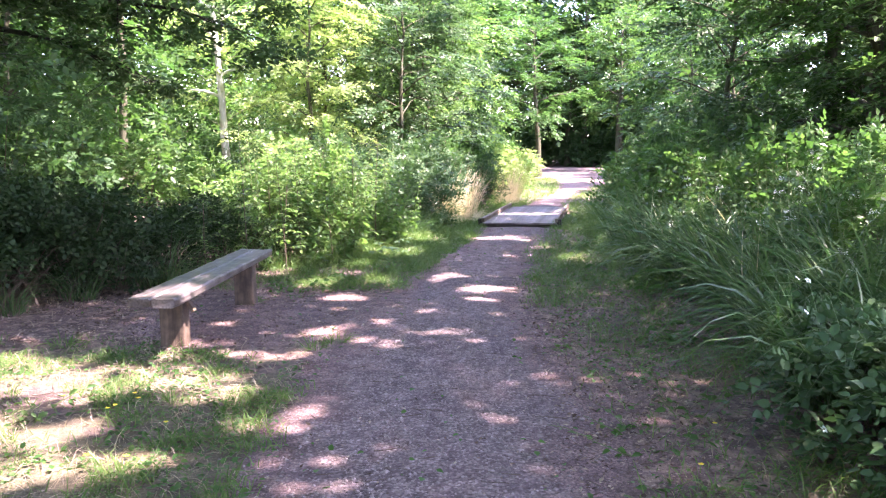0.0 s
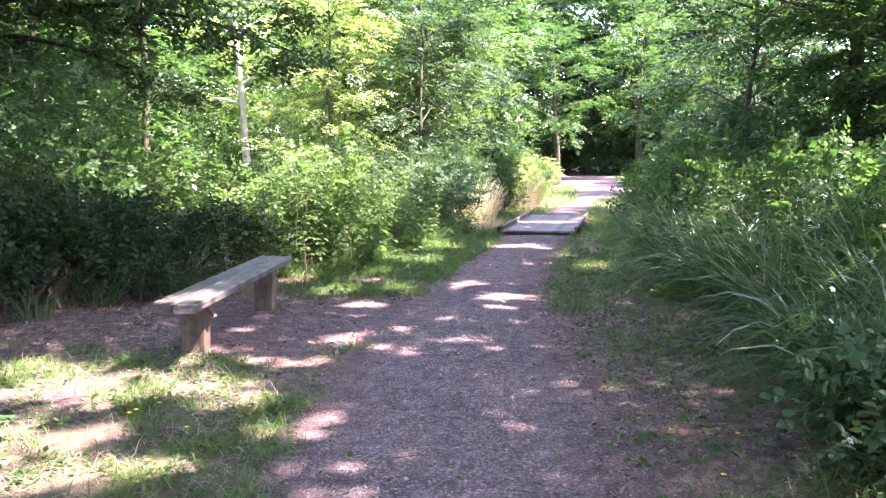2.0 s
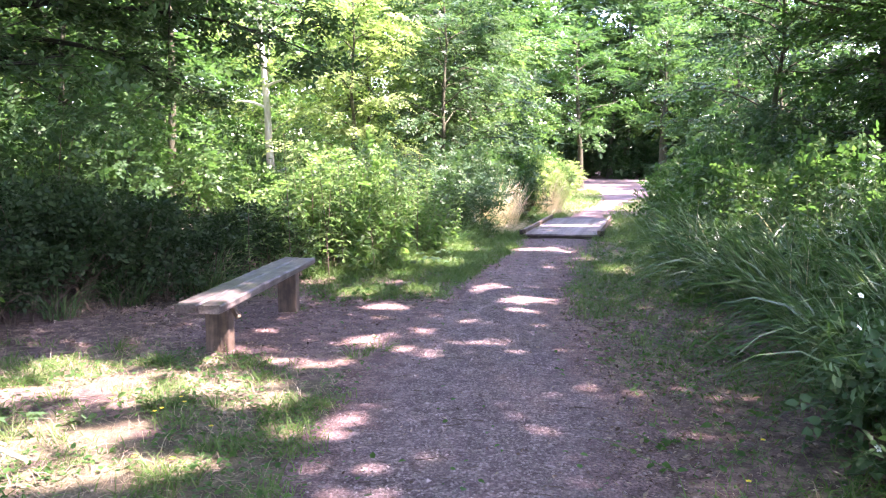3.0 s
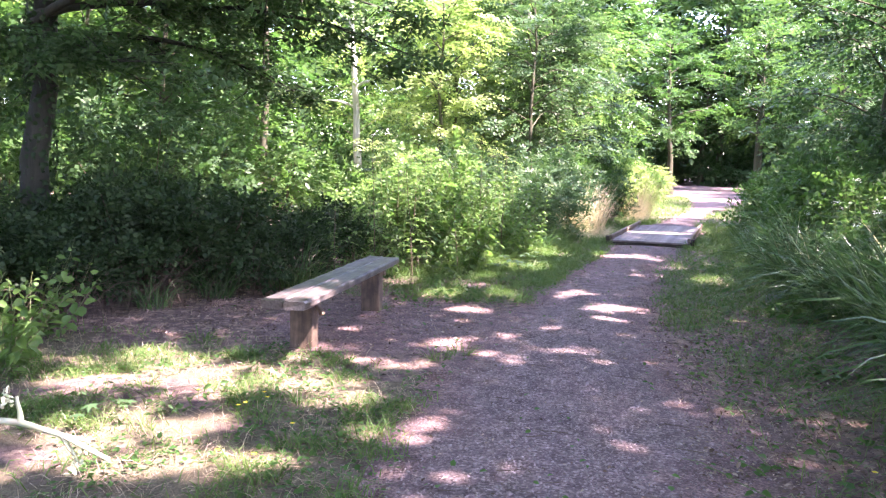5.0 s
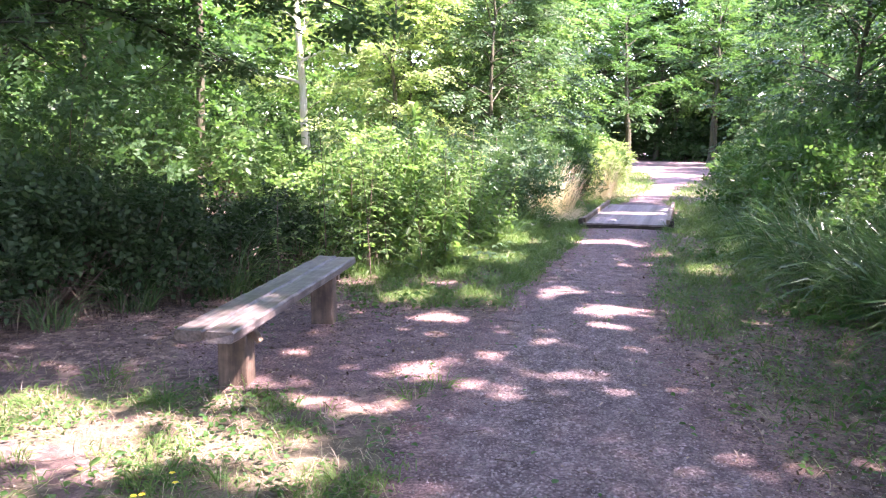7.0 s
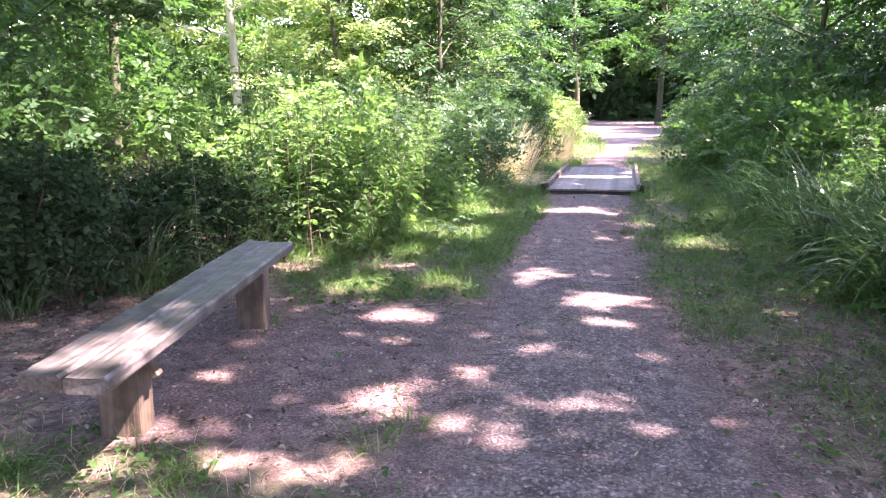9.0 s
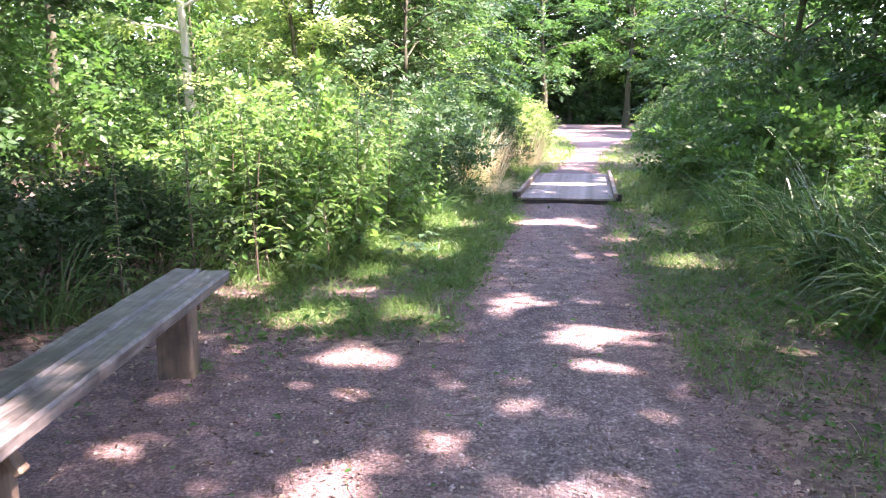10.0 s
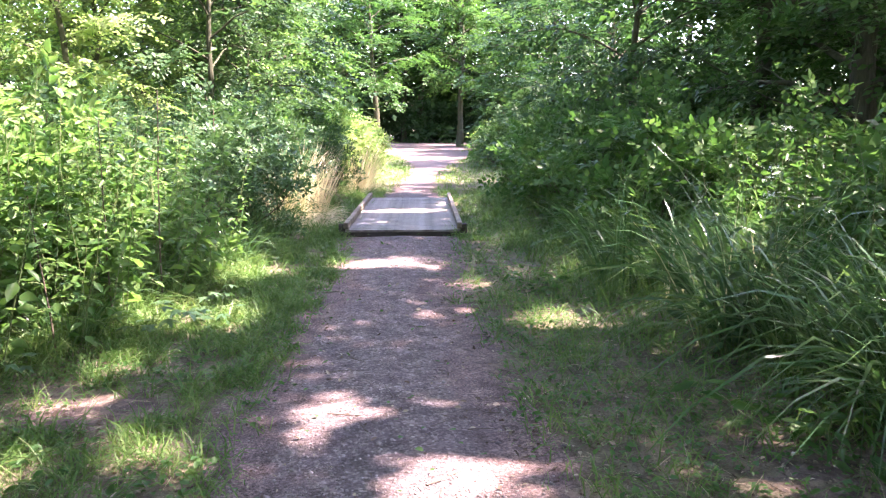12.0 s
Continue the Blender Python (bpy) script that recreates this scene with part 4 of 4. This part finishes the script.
# ---------------------------------------------------------------- crowns added overhead for shade, leaves left out above chosen sun patches
SUN_PATCHES_A = [(-.81, 7.26, .13, .12), (-.35, 6.7, .16, .1), (-.45, 7.65, .13, .1), (-.12, 7.5, .13, .1), (-.1, 8.3, .15, .11), (-.95, 6.45, .13, .12), (-1.05, 4.5, .17, .26), (-1.73, 5.97, .32, .2), (-2.6, 5.15, .6, .42), (-3.6, 5.0, .4, .36), (-1.7, 5.0, .25, .2), (-.61, 3.85, .12, .1), (-3.67, 5.87, .2, .26), (-2.7, 3.9, .5, .4), (-5.1, 5.4, .5, .5), (-1.75, 1.6, .5, .3), (-3.3, 5.55, .45, .3), (-2.4, 5.75, .5, .25), (-.73, 6.21, .12, .14),
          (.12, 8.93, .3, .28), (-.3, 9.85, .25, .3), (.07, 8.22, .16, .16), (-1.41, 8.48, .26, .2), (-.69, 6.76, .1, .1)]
SUN_PATCHES_B = [(-1.04, 7.09, .12, .15), (-1.29, 6.76, .18, .25), (-2.2, 6.38, .13, .13), (-2.31, 7.07, .13, .14), (-.76, 6.24, .1, .11), (-0.95, 18.8, .65, .9), (-1.05, 9.35, .25, .12), (-.85, 9.0, .15, .15), (-.51, 10.81, .15, .18), (-1.2, 9.62, .26, .15), (-1.9, 9.4, .3, .18), (-1.6, 10.9, .25, .25), (1.5, 11.7, .27, .45), (1.21, 13.2, .15, .35),
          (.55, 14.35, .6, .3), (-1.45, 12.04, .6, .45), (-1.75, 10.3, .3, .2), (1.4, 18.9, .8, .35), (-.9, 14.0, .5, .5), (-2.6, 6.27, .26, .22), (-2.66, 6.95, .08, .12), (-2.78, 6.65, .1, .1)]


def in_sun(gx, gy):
    """Where the ground is to be sunlit: chosen patches and noise, kept free of canopy leaves."""
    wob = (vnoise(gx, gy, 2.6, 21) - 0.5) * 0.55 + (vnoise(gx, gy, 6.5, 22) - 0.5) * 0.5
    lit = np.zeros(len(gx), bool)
    for x, y, a, b in SUN_PATCHES_A + SUN_PATCHES_B:
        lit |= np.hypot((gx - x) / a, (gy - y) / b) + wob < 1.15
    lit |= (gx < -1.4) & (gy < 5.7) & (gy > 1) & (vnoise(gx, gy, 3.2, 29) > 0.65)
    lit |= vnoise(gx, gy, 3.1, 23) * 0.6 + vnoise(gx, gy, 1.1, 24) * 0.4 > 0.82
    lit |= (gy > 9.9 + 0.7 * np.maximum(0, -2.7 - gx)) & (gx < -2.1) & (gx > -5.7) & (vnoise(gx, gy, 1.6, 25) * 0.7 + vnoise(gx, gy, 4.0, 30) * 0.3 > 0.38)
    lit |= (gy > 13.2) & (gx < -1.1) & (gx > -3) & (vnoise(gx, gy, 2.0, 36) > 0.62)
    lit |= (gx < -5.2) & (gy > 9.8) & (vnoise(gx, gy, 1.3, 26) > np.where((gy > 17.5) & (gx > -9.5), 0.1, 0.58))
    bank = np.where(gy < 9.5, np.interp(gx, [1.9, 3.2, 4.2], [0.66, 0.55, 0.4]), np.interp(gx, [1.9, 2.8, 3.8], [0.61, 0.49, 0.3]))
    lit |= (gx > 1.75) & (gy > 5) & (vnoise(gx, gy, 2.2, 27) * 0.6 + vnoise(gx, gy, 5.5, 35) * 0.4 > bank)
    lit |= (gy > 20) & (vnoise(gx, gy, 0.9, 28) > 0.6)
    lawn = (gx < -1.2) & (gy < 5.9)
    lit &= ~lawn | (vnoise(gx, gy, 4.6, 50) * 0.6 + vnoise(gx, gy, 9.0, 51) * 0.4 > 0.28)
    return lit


# mostly unseen leaves, set along the sun's rays from the ground to be shaded
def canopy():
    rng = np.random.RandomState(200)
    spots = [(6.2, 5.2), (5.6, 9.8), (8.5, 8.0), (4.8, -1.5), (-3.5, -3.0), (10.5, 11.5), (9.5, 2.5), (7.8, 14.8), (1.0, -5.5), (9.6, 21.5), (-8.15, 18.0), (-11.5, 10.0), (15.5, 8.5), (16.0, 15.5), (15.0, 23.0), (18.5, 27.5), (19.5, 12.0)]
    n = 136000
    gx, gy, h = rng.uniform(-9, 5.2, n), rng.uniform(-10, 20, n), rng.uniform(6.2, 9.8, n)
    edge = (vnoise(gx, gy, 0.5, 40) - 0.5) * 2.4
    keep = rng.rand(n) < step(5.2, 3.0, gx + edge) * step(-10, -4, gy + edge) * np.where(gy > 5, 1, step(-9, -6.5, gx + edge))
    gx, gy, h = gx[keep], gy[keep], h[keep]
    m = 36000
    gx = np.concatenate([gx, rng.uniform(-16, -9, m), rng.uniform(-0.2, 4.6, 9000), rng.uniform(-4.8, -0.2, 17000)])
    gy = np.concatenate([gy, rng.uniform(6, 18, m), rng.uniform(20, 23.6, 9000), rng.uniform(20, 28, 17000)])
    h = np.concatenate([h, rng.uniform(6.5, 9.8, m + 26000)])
    # extra high leaves, added to darken the trees behind the bank
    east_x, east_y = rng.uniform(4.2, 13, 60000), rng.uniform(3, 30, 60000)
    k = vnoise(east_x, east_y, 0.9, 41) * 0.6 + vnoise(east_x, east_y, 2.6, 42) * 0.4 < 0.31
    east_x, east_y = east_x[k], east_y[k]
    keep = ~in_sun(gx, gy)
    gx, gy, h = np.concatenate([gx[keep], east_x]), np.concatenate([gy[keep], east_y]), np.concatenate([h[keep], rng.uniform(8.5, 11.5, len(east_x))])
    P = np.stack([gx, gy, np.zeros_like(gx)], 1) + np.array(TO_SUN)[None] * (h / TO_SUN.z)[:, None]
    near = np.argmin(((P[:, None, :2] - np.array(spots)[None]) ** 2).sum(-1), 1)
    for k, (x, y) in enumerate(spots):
        t = thing("canopy_tree", pose(x, y, 0), "tall tree added beside the path to shade it", "tree", "trees over the path")
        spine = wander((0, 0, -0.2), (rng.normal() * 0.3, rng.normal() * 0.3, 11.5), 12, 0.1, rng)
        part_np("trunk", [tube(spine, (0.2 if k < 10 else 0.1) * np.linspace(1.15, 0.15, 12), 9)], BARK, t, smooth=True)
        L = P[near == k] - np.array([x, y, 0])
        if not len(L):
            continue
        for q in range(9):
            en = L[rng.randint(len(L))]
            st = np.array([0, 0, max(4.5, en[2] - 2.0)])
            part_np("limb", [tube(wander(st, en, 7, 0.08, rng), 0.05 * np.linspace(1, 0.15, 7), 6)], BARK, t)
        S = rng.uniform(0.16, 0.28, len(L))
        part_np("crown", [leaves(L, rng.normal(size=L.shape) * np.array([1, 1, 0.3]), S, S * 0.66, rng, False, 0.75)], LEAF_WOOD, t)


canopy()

# ---------------------------------------------------------------- grass, litter and stones on the ground
def sample(n, x0, x1, y0, y1, rng):
    return rng.uniform(x0, x1, n), rng.uniform(y0, y1, n)


def ground_cover():
    rng = np.random.RandomState(300)
    x, y = (np.concatenate(q) for q in zip(sample(300000, -5.6, 4.5, 2.2, 24, rng), sample(90000, -4.8, -0.8, 2.3, 6.4, rng), sample(90000, -0.5, 9, 21, 44, rng), sample(70000, -2.8, 0.3, 9, 17, rng)))
    _, _, g = masks(x, y)
    clump = vnoise(x, y, 5.0, 31) * 0.6 + vnoise(x, y, 13.0, 32) * 0.4
    dens = g * step(0.36, 0.6, clump * 0.7 + vnoise(x, y, 1.9, 34) * 0.3) * np.interp(y, [2, 9, 30], [1.0, 0.8, 0.5])
    lawn = (y < 6.8) & (x < -0.9)
    k = rng.rand(len(x)) < dens * np.where(lawn, 0.5 * step(0.5, 0.72, vnoise(x, y, 3.0, 45) * 0.7 + vnoise(x, y, 9.0, 46) * 0.3) + 0.03, 0.95)
    x, y, clump = x[k], y[k], clump[k]
    m = len(x)
    P = np.stack([x, y, height_at(x, y) - 0.005], 1)
    a, tilt = rng.rand(m) * 6.283, rng.uniform(0.1, 0.9, m)
    D = np.stack([np.cos(a) * tilt, np.sin(a) * tilt, np.ones(m)], 1)
    edge = np.maximum(step(0.7, 0.0, x - hedge_left(y)), step(0.5, -0.1, hedge_right(y) - x))
    H = np.interp(y, [6.4, 7.2, 12, 22], [0.95, 1, 1.25, 1.5]) * rng.uniform(0.03, 0.17, m) * (0.5 + 1.1 * clump) * (1 + 0.9 * edge)
    tagged(new("grass", mesh_np("grass", [blades(P, D, H, rng.uniform(0.005, 0.01, m) * np.interp(y, [9, 22, 40], [1, 1.6, 3]), rng.uniform(0.1, 0.8, m), 2, rng)], BLADE)), "short patchy green grass beside the path", "grass", kind="stuff")
    x, y = (np.concatenate(q) for q in zip(sample(30000, -5.0, 2.4, 2.3, 14, rng), sample(16000, -5.0, -1.0, 2.3, 6.6, rng)))
    _, tr, g = masks(x, y)
    k = rng.rand(len(x)) < g * np.interp(y, [6, 9], [0.26, 0.12]) + 0.03
    k &= (1 - tr) > 0.3
    x, y = x[k], y[k]
    P = np.stack([x, y, height_at(x, y) + 0.004], 1)
    a, tilt = rng.rand(len(x)) * 6.283, rng.uniform(0.35, 1.6, len(x)) ** 3 + 0.2
    D = np.stack([np.cos(a) * tilt, np.sin(a) * tilt, np.ones(len(x))], 1)
    tagged(new("straw", mesh_np("straw", [blades(P, D, rng.uniform(0.05, 0.17, len(x)), rng.uniform(0.0022, 0.0045, len(x)), rng.uniform(0.1, 0.7, len(x)), 2, rng)], BLADE_DRY)), "dry straw-coloured grass between green tufts", "dry grass", kind="stuff")
    # low broad-leaved weeds between the grass
    x, y = sample(110000, -5.6, 3.0, 2.4, 20, rng)
    _, _, g = masks(x, y)
    k = rng.rand(len(x)) < (g * 0.7 + 0.02) * np.maximum(step(0.35, 0.65, vnoise(x, y, 2.2, 33)), 0.55 * (x > 0.8))
    x, y = x[k], y[k]
    P = np.stack([x, y, height_at(x, y) + rng.uniform(0.005, 0.05, len(x))], 1)
    L = rng.uniform(0.018, 0.05, len(x))
    tagged(new("clover", mesh_np("clover", [leaves(P, rng.normal(size=P.shape) * np.array([1, 1, 0.25]), L, L * 0.7, rng, True, 0.8)], LEAF_WOOD)), "low broad-leaved weeds in the grass", "weeds", kind="stuff")
    # fallen leaves and bark flakes
    x, y = (np.concatenate(q) for q in zip(sample(46000, -6, 3, 2.0, 18, rng), sample(16000, 0.5, 2.4, 2.4, 10, rng), sample(14000, -4.8, -1.2, 5.6, 10, rng)))
    pa, tr, g = masks(x, y)
    k = rng.rand(len(x)) < 0.2 * pa + 0.65 * tr * (1 - pa) + 0.75 * (1 - pa) * (1 - tr) * (1 - 0.5 * g) * np.where((y < 6.4) & (x < 0), 0.25, 1)
    x, y = x[k], y[k]
    P = np.stack([x, y, height_at(x, y) + rng.uniform(0.002, 0.012, len(x))], 1)
    L = rng.uniform(0.01, 0.05, len(x)) * rng.uniform(0.35, 1, len(x)) ** 1.4
    tagged(new("leaf_litter", mesh_np("leaf_litter", [leaves(P, rng.normal(size=P.shape) * np.array([1, 1, 0.3]), L, L * rng.uniform(0.25, 0.65, len(x)), rng, True, 0.7)], DEAD_LEAF)), "dry brown fallen leaves and flakes", "leaf litter", kind="stuff")
    # loose stones on the path
    x, y = (np.concatenate(q) for q in zip(sample(46000, -1.9, 2.2, 2.2, 16.2, rng), sample(30000, -1.5, 1.2, 2.3, 9.0, rng)))
    pa, tr, _ = masks(x, y)
    k = rng.rand(len(x)) < np.maximum(pa * 0.75, tr * 0.2)
    x, y = x[k], y[k]
    m = len(x)
    r = rng.uniform(0.003, 0.01, m) * np.where(rng.rand(m) < 0.05, 1.7, 1.0)
    octa = np.array([[1, 0, 0], [0, 1, 0], [-1, 0, 0], [0, -1, 0], [0, 0, 0.7], [0, 0, -0.7]], float)
    a = rng.rand(m) * 6.283
    rot = np.stack([np.stack([np.cos(a), -np.sin(a)], -1), np.stack([np.sin(a), np.cos(a)], -1)], 1)
    V = octa[None] * (r[:, None] * rng.uniform(0.7, 1.4, (m, 3)))[:, None, :]
    V[..., :2] = np.einsum("nij,nkj->nki", rot, V[..., :2])
    V += np.stack([x, y, height_at(x, y) + r * 0.15], 1)[:, None]
    F = np.array([[0, 1, 4], [1, 2, 4], [2, 3, 4], [3, 0, 4], [1, 0, 5], [2, 1, 5], [3, 2, 5], [0, 3, 5]])
    tagged(new("gravel", mesh_np("gravel", [(V.reshape(-1, 3), (np.arange(m)[:, None, None] * 6 + F).reshape(-1, 3))], PEBBLE)), "loose pale grey stones on the path", "gravel", kind="stuff")


ground_cover()


def twigs():
    rng = np.random.RandomState(320)
    x, y = sample(700, -4.5, 2.4, 2.4, 13, rng)
    ch = []
    for px, py in zip(x, y):
        a, L = rng.rand() * 6.283, rng.uniform(0.05, 0.22)
        z = float(height_at(px, py)) + 0.006
        ch.append(tube(wander((px, py, z), (px + math.cos(a) * L, py + math.sin(a) * L, z + rng.uniform(0, 0.012)), 4, 0.006, rng), rng.uniform(0.0015, 0.0035) * np.array([1, 0.9, 0.8, 0.5]), 4))
    tagged(new("fallen_twigs", mesh_np("fallen_twigs", ch, STEM_BROWN)), "thin dry twigs scattered on the ground", "twigs", kind="stuff")


twigs()


def lobed_leaf(at, d, size, rng):
    """One palmate leaf with five pointed lobes, as a fan round its stalk."""
    a = np.array([-2.5, -2.0, -1.35, -0.95, -0.5, -0.3, 0.0, 0.3, 0.5, 0.95, 1.35, 2.0, 2.5])
    r = np.array([0.35, 0.62, 0.36, 0.85, 0.42, 0.5, 1.0, 0.5, 0.42, 0.85, 0.36, 0.62, 0.35]) * size
    t = math.atan2(d[1], d[0])
    rim = np.stack([np.cos(a + t) * r, np.sin(a + t) * r, d[2] * r - 0.25 * r ** 2 / size + rng.normal(size=13) * 0.004], 1) + at
    V = np.concatenate([[at], rim])
    return V, np.array([[0, q + 1, q + 2] for q in range(12)])


def maple_seedling(x, y, seed, n=9, size=0.11, height=0.3):
    rng = np.random.RandomState(seed)
    t = thing("maple_seedling", pose(x, y, float(height_at(x, y))), "maple seedling with broad pale lobed leaves", "seedling", "maple seedlings in the verge")
    for q in range(n):
        a, h = q * 2.4 + rng.rand(), height * rng.uniform(0.4, 1.0)
        tip = np.array([math.cos(a) * 0.16, math.sin(a) * 0.16, h]) * rng.uniform(0.7, 1.3)
        part_np("leaf_stalk", [tube(wander((0, 0, -0.01), tip, 5, 0.006, rng), np.full(5, 0.002), 4)], STEM_GREEN, t)
        part_np("leaf", [lobed_leaf(tip, (math.cos(a), math.sin(a), rng.uniform(-0.3, 0.2)), size * rng.uniform(0.7, 1.15), rng)], LEAF_GREY, t)


for q, (x, y, s) in enumerate(((-1.3, 11.8, 0.13), (-1.55, 11.6, 0.11), (-1.1, 12.0, 0.1), (-2.2, 10.6, 0.09), (-2.9, 4.1, 0.07))):
    maple_seedling(x, y, 430 + q, 8, s, 0.28)


def buttercup(at, seed):
    rng = np.random.RandomState(seed)
    t = thing("buttercup", pose(at[0], at[1], float(height_at(*at))), "small yellow buttercup in the grass", "flower", "buttercups in the grass")
    h = rng.uniform(0.06, 0.13)
    part_np("stem", [tube(wander((0, 0, -0.01), (rng.normal() * 0.01, rng.normal() * 0.01, h), 5, 0.003, rng), np.full(5, 0.0015), 4)], STEM_GREEN, t)
    a = np.arange(5) * 1.2566
    D = np.stack([np.cos(a), np.sin(a), np.full(5, 0.5)], 1)
    part_np("petals", [leaves(np.tile([0, 0, h], (5, 1)), D, np.full(5, 0.017), np.full(5, 0.017), rng, True, 0.95)], PETAL_YELLOW, t, "five yellow petals")


for k, at in enumerate([(-2.14, 4.43), (-2.11, 4.64), (-2.22, 4.5), (-1.77, 3.75), (-1.94, 3.68), (-2.05, 4.55), (-1.7, 4.1), (1.06, 3.52), (1.32, 4.16), (-2.6, 4.7)]):
    buttercup(at, 400 + k)


def bramble_flower(x, y, z, seed):
    rng = np.random.RandomState(seed)
    t = thing("bramble_flower", pose(x, y, z, rng.uniform(20, 50), 0, rng.uniform(-40, 100)), "small white bramble flower among the leaves", "flower", "bramble flowers")
    a = np.arange(5) * 1.2566
    D = np.stack([np.cos(a), np.sin(a), np.full(5, 0.15)], 1)
    part_np("petals", [leaves(D * 0.004, D, np.full(5, 0.018), np.full(5, 0.016), rng, True, 0.97)], PETAL_WHITE, t)
    part_np("stalk", [tube(np.array([(0, 0, 0.002), (0.01, 0.0, -0.06), (0.0, 0.02, -0.16)]), [0.002, 0.0018, 0.0018], 4)], STEM_GREEN, t)


scatter([herb(87, "verge_weed", "small green weeds in the trodden verge", 8, 0.16, 0.14, 0.06, LEAF_WOOD, 4, 0, 0.5)],
        [(1.05, 4.1), (1.3, 4.7), (1.2, 5.4), (1.5, 5.9), (1.0, 6.3), (1.45, 6.7), (1.15, 7.4), (1.6, 7.9), (1.3, 8.6), (0.95, 3.5), (1.4, 3.6), (-1.4, 9.1), (-1.8, 9.0), (-2.3, 9.2), (-1.6, 5.0), (-2.2, 3.9), (-1.5, 4.2), (-2.9, 4.6), (-3.4, 8.9), (-2.1, 8.6)], "weeds of the verge", 46, 0.7, 1.4)

for q, (x, y, z) in enumerate(((1.75, 4.35, 0.32), (1.95, 4.55, 0.62), (2.1, 4.9, 0.75), (1.72, 3.75, 0.2), (2.2, 5.3, 0.7))):
    bramble_flower(x, y, z, 450 + q)


def drooping_weed():
    """A tall pale weed whose sunlit head hangs over towards the path."""
    rng = np.random.RandomState(410)
    t = thing("drooping_weed", pose(-1.72, 1.5, 0), "tall pale green weed with a sunlit drooping head", "wild plant")
    u = np.linspace(0, 1, 14)[:, None]
    rise, bend, tip = np.array([0, 0, 0.75]), np.array([0.25, -0.06, 1.18]), np.array([0.715, -0.05, 0.95])
    main = 3 * u * (1 - u) ** 2 * rise + 3 * u * u * (1 - u) * bend + u ** 3 * tip
    part_np("stem", [tube(main, np.interp(np.linspace(0, 1, len(main)), [0, 0.6, 1], [0.012, 0.009, 0.005]), 7)], STEM_PALE, t, "pale downy stem", True)
    for at, off in ((10, (0.015, 0.01, 0.047)), (11, (-0.018, 0, 0.05)), (12, (0.03, 0, -0.055)), (12, (0.05, 0.01, -0.02))):
        s, e = main[at], main[at] + np.array(off)
        part_np("side_stem", [tube(wander(s, e, 5, 0.004, rng), np.linspace(0.007, 0.003, 5), 5)], STEM_PALE, t, "", True)
        P = e + rng.normal(size=(9, 3)) * 0.01
        part_np("flower_bud", [leaves(P, (e - s) * 6 + rng.normal(size=(9, 3)) * 0.6, rng.uniform(0.01, 0.022, 9), np.full(9, 0.009), rng, True, 0.3)], STEM_PALE, t)
    n = 22
    s = rng.uniform(0.05, 0.4, n) * (len(main) - 1)
    P = np.stack([np.interp(s, range(len(main)), main[:, c]) for c in range(3)], 1)
    L = rng.uniform(0.06, 0.12, n)
    tagged(part_np("foliage", [leaves(P, rng.normal(size=(n, 3)) * np.array([1, 1, 0.4]), L, L * 0.45, rng, True, 0.5)], LEAF_GREY, t), kind="stuff")


drooping_weed()
edge_weed = herb(85, "edge_weed", "pale green weeds at the edge of the clearing", 14, 0.75, 0.32, 0.11, LEAF_LIT, 8, 0, 0.62)
scatter([edge_weed], [(-4.65, 5.25), (-4.95, 5.9), (-4.5, 4.75)], "weeds by the clearing", 27)
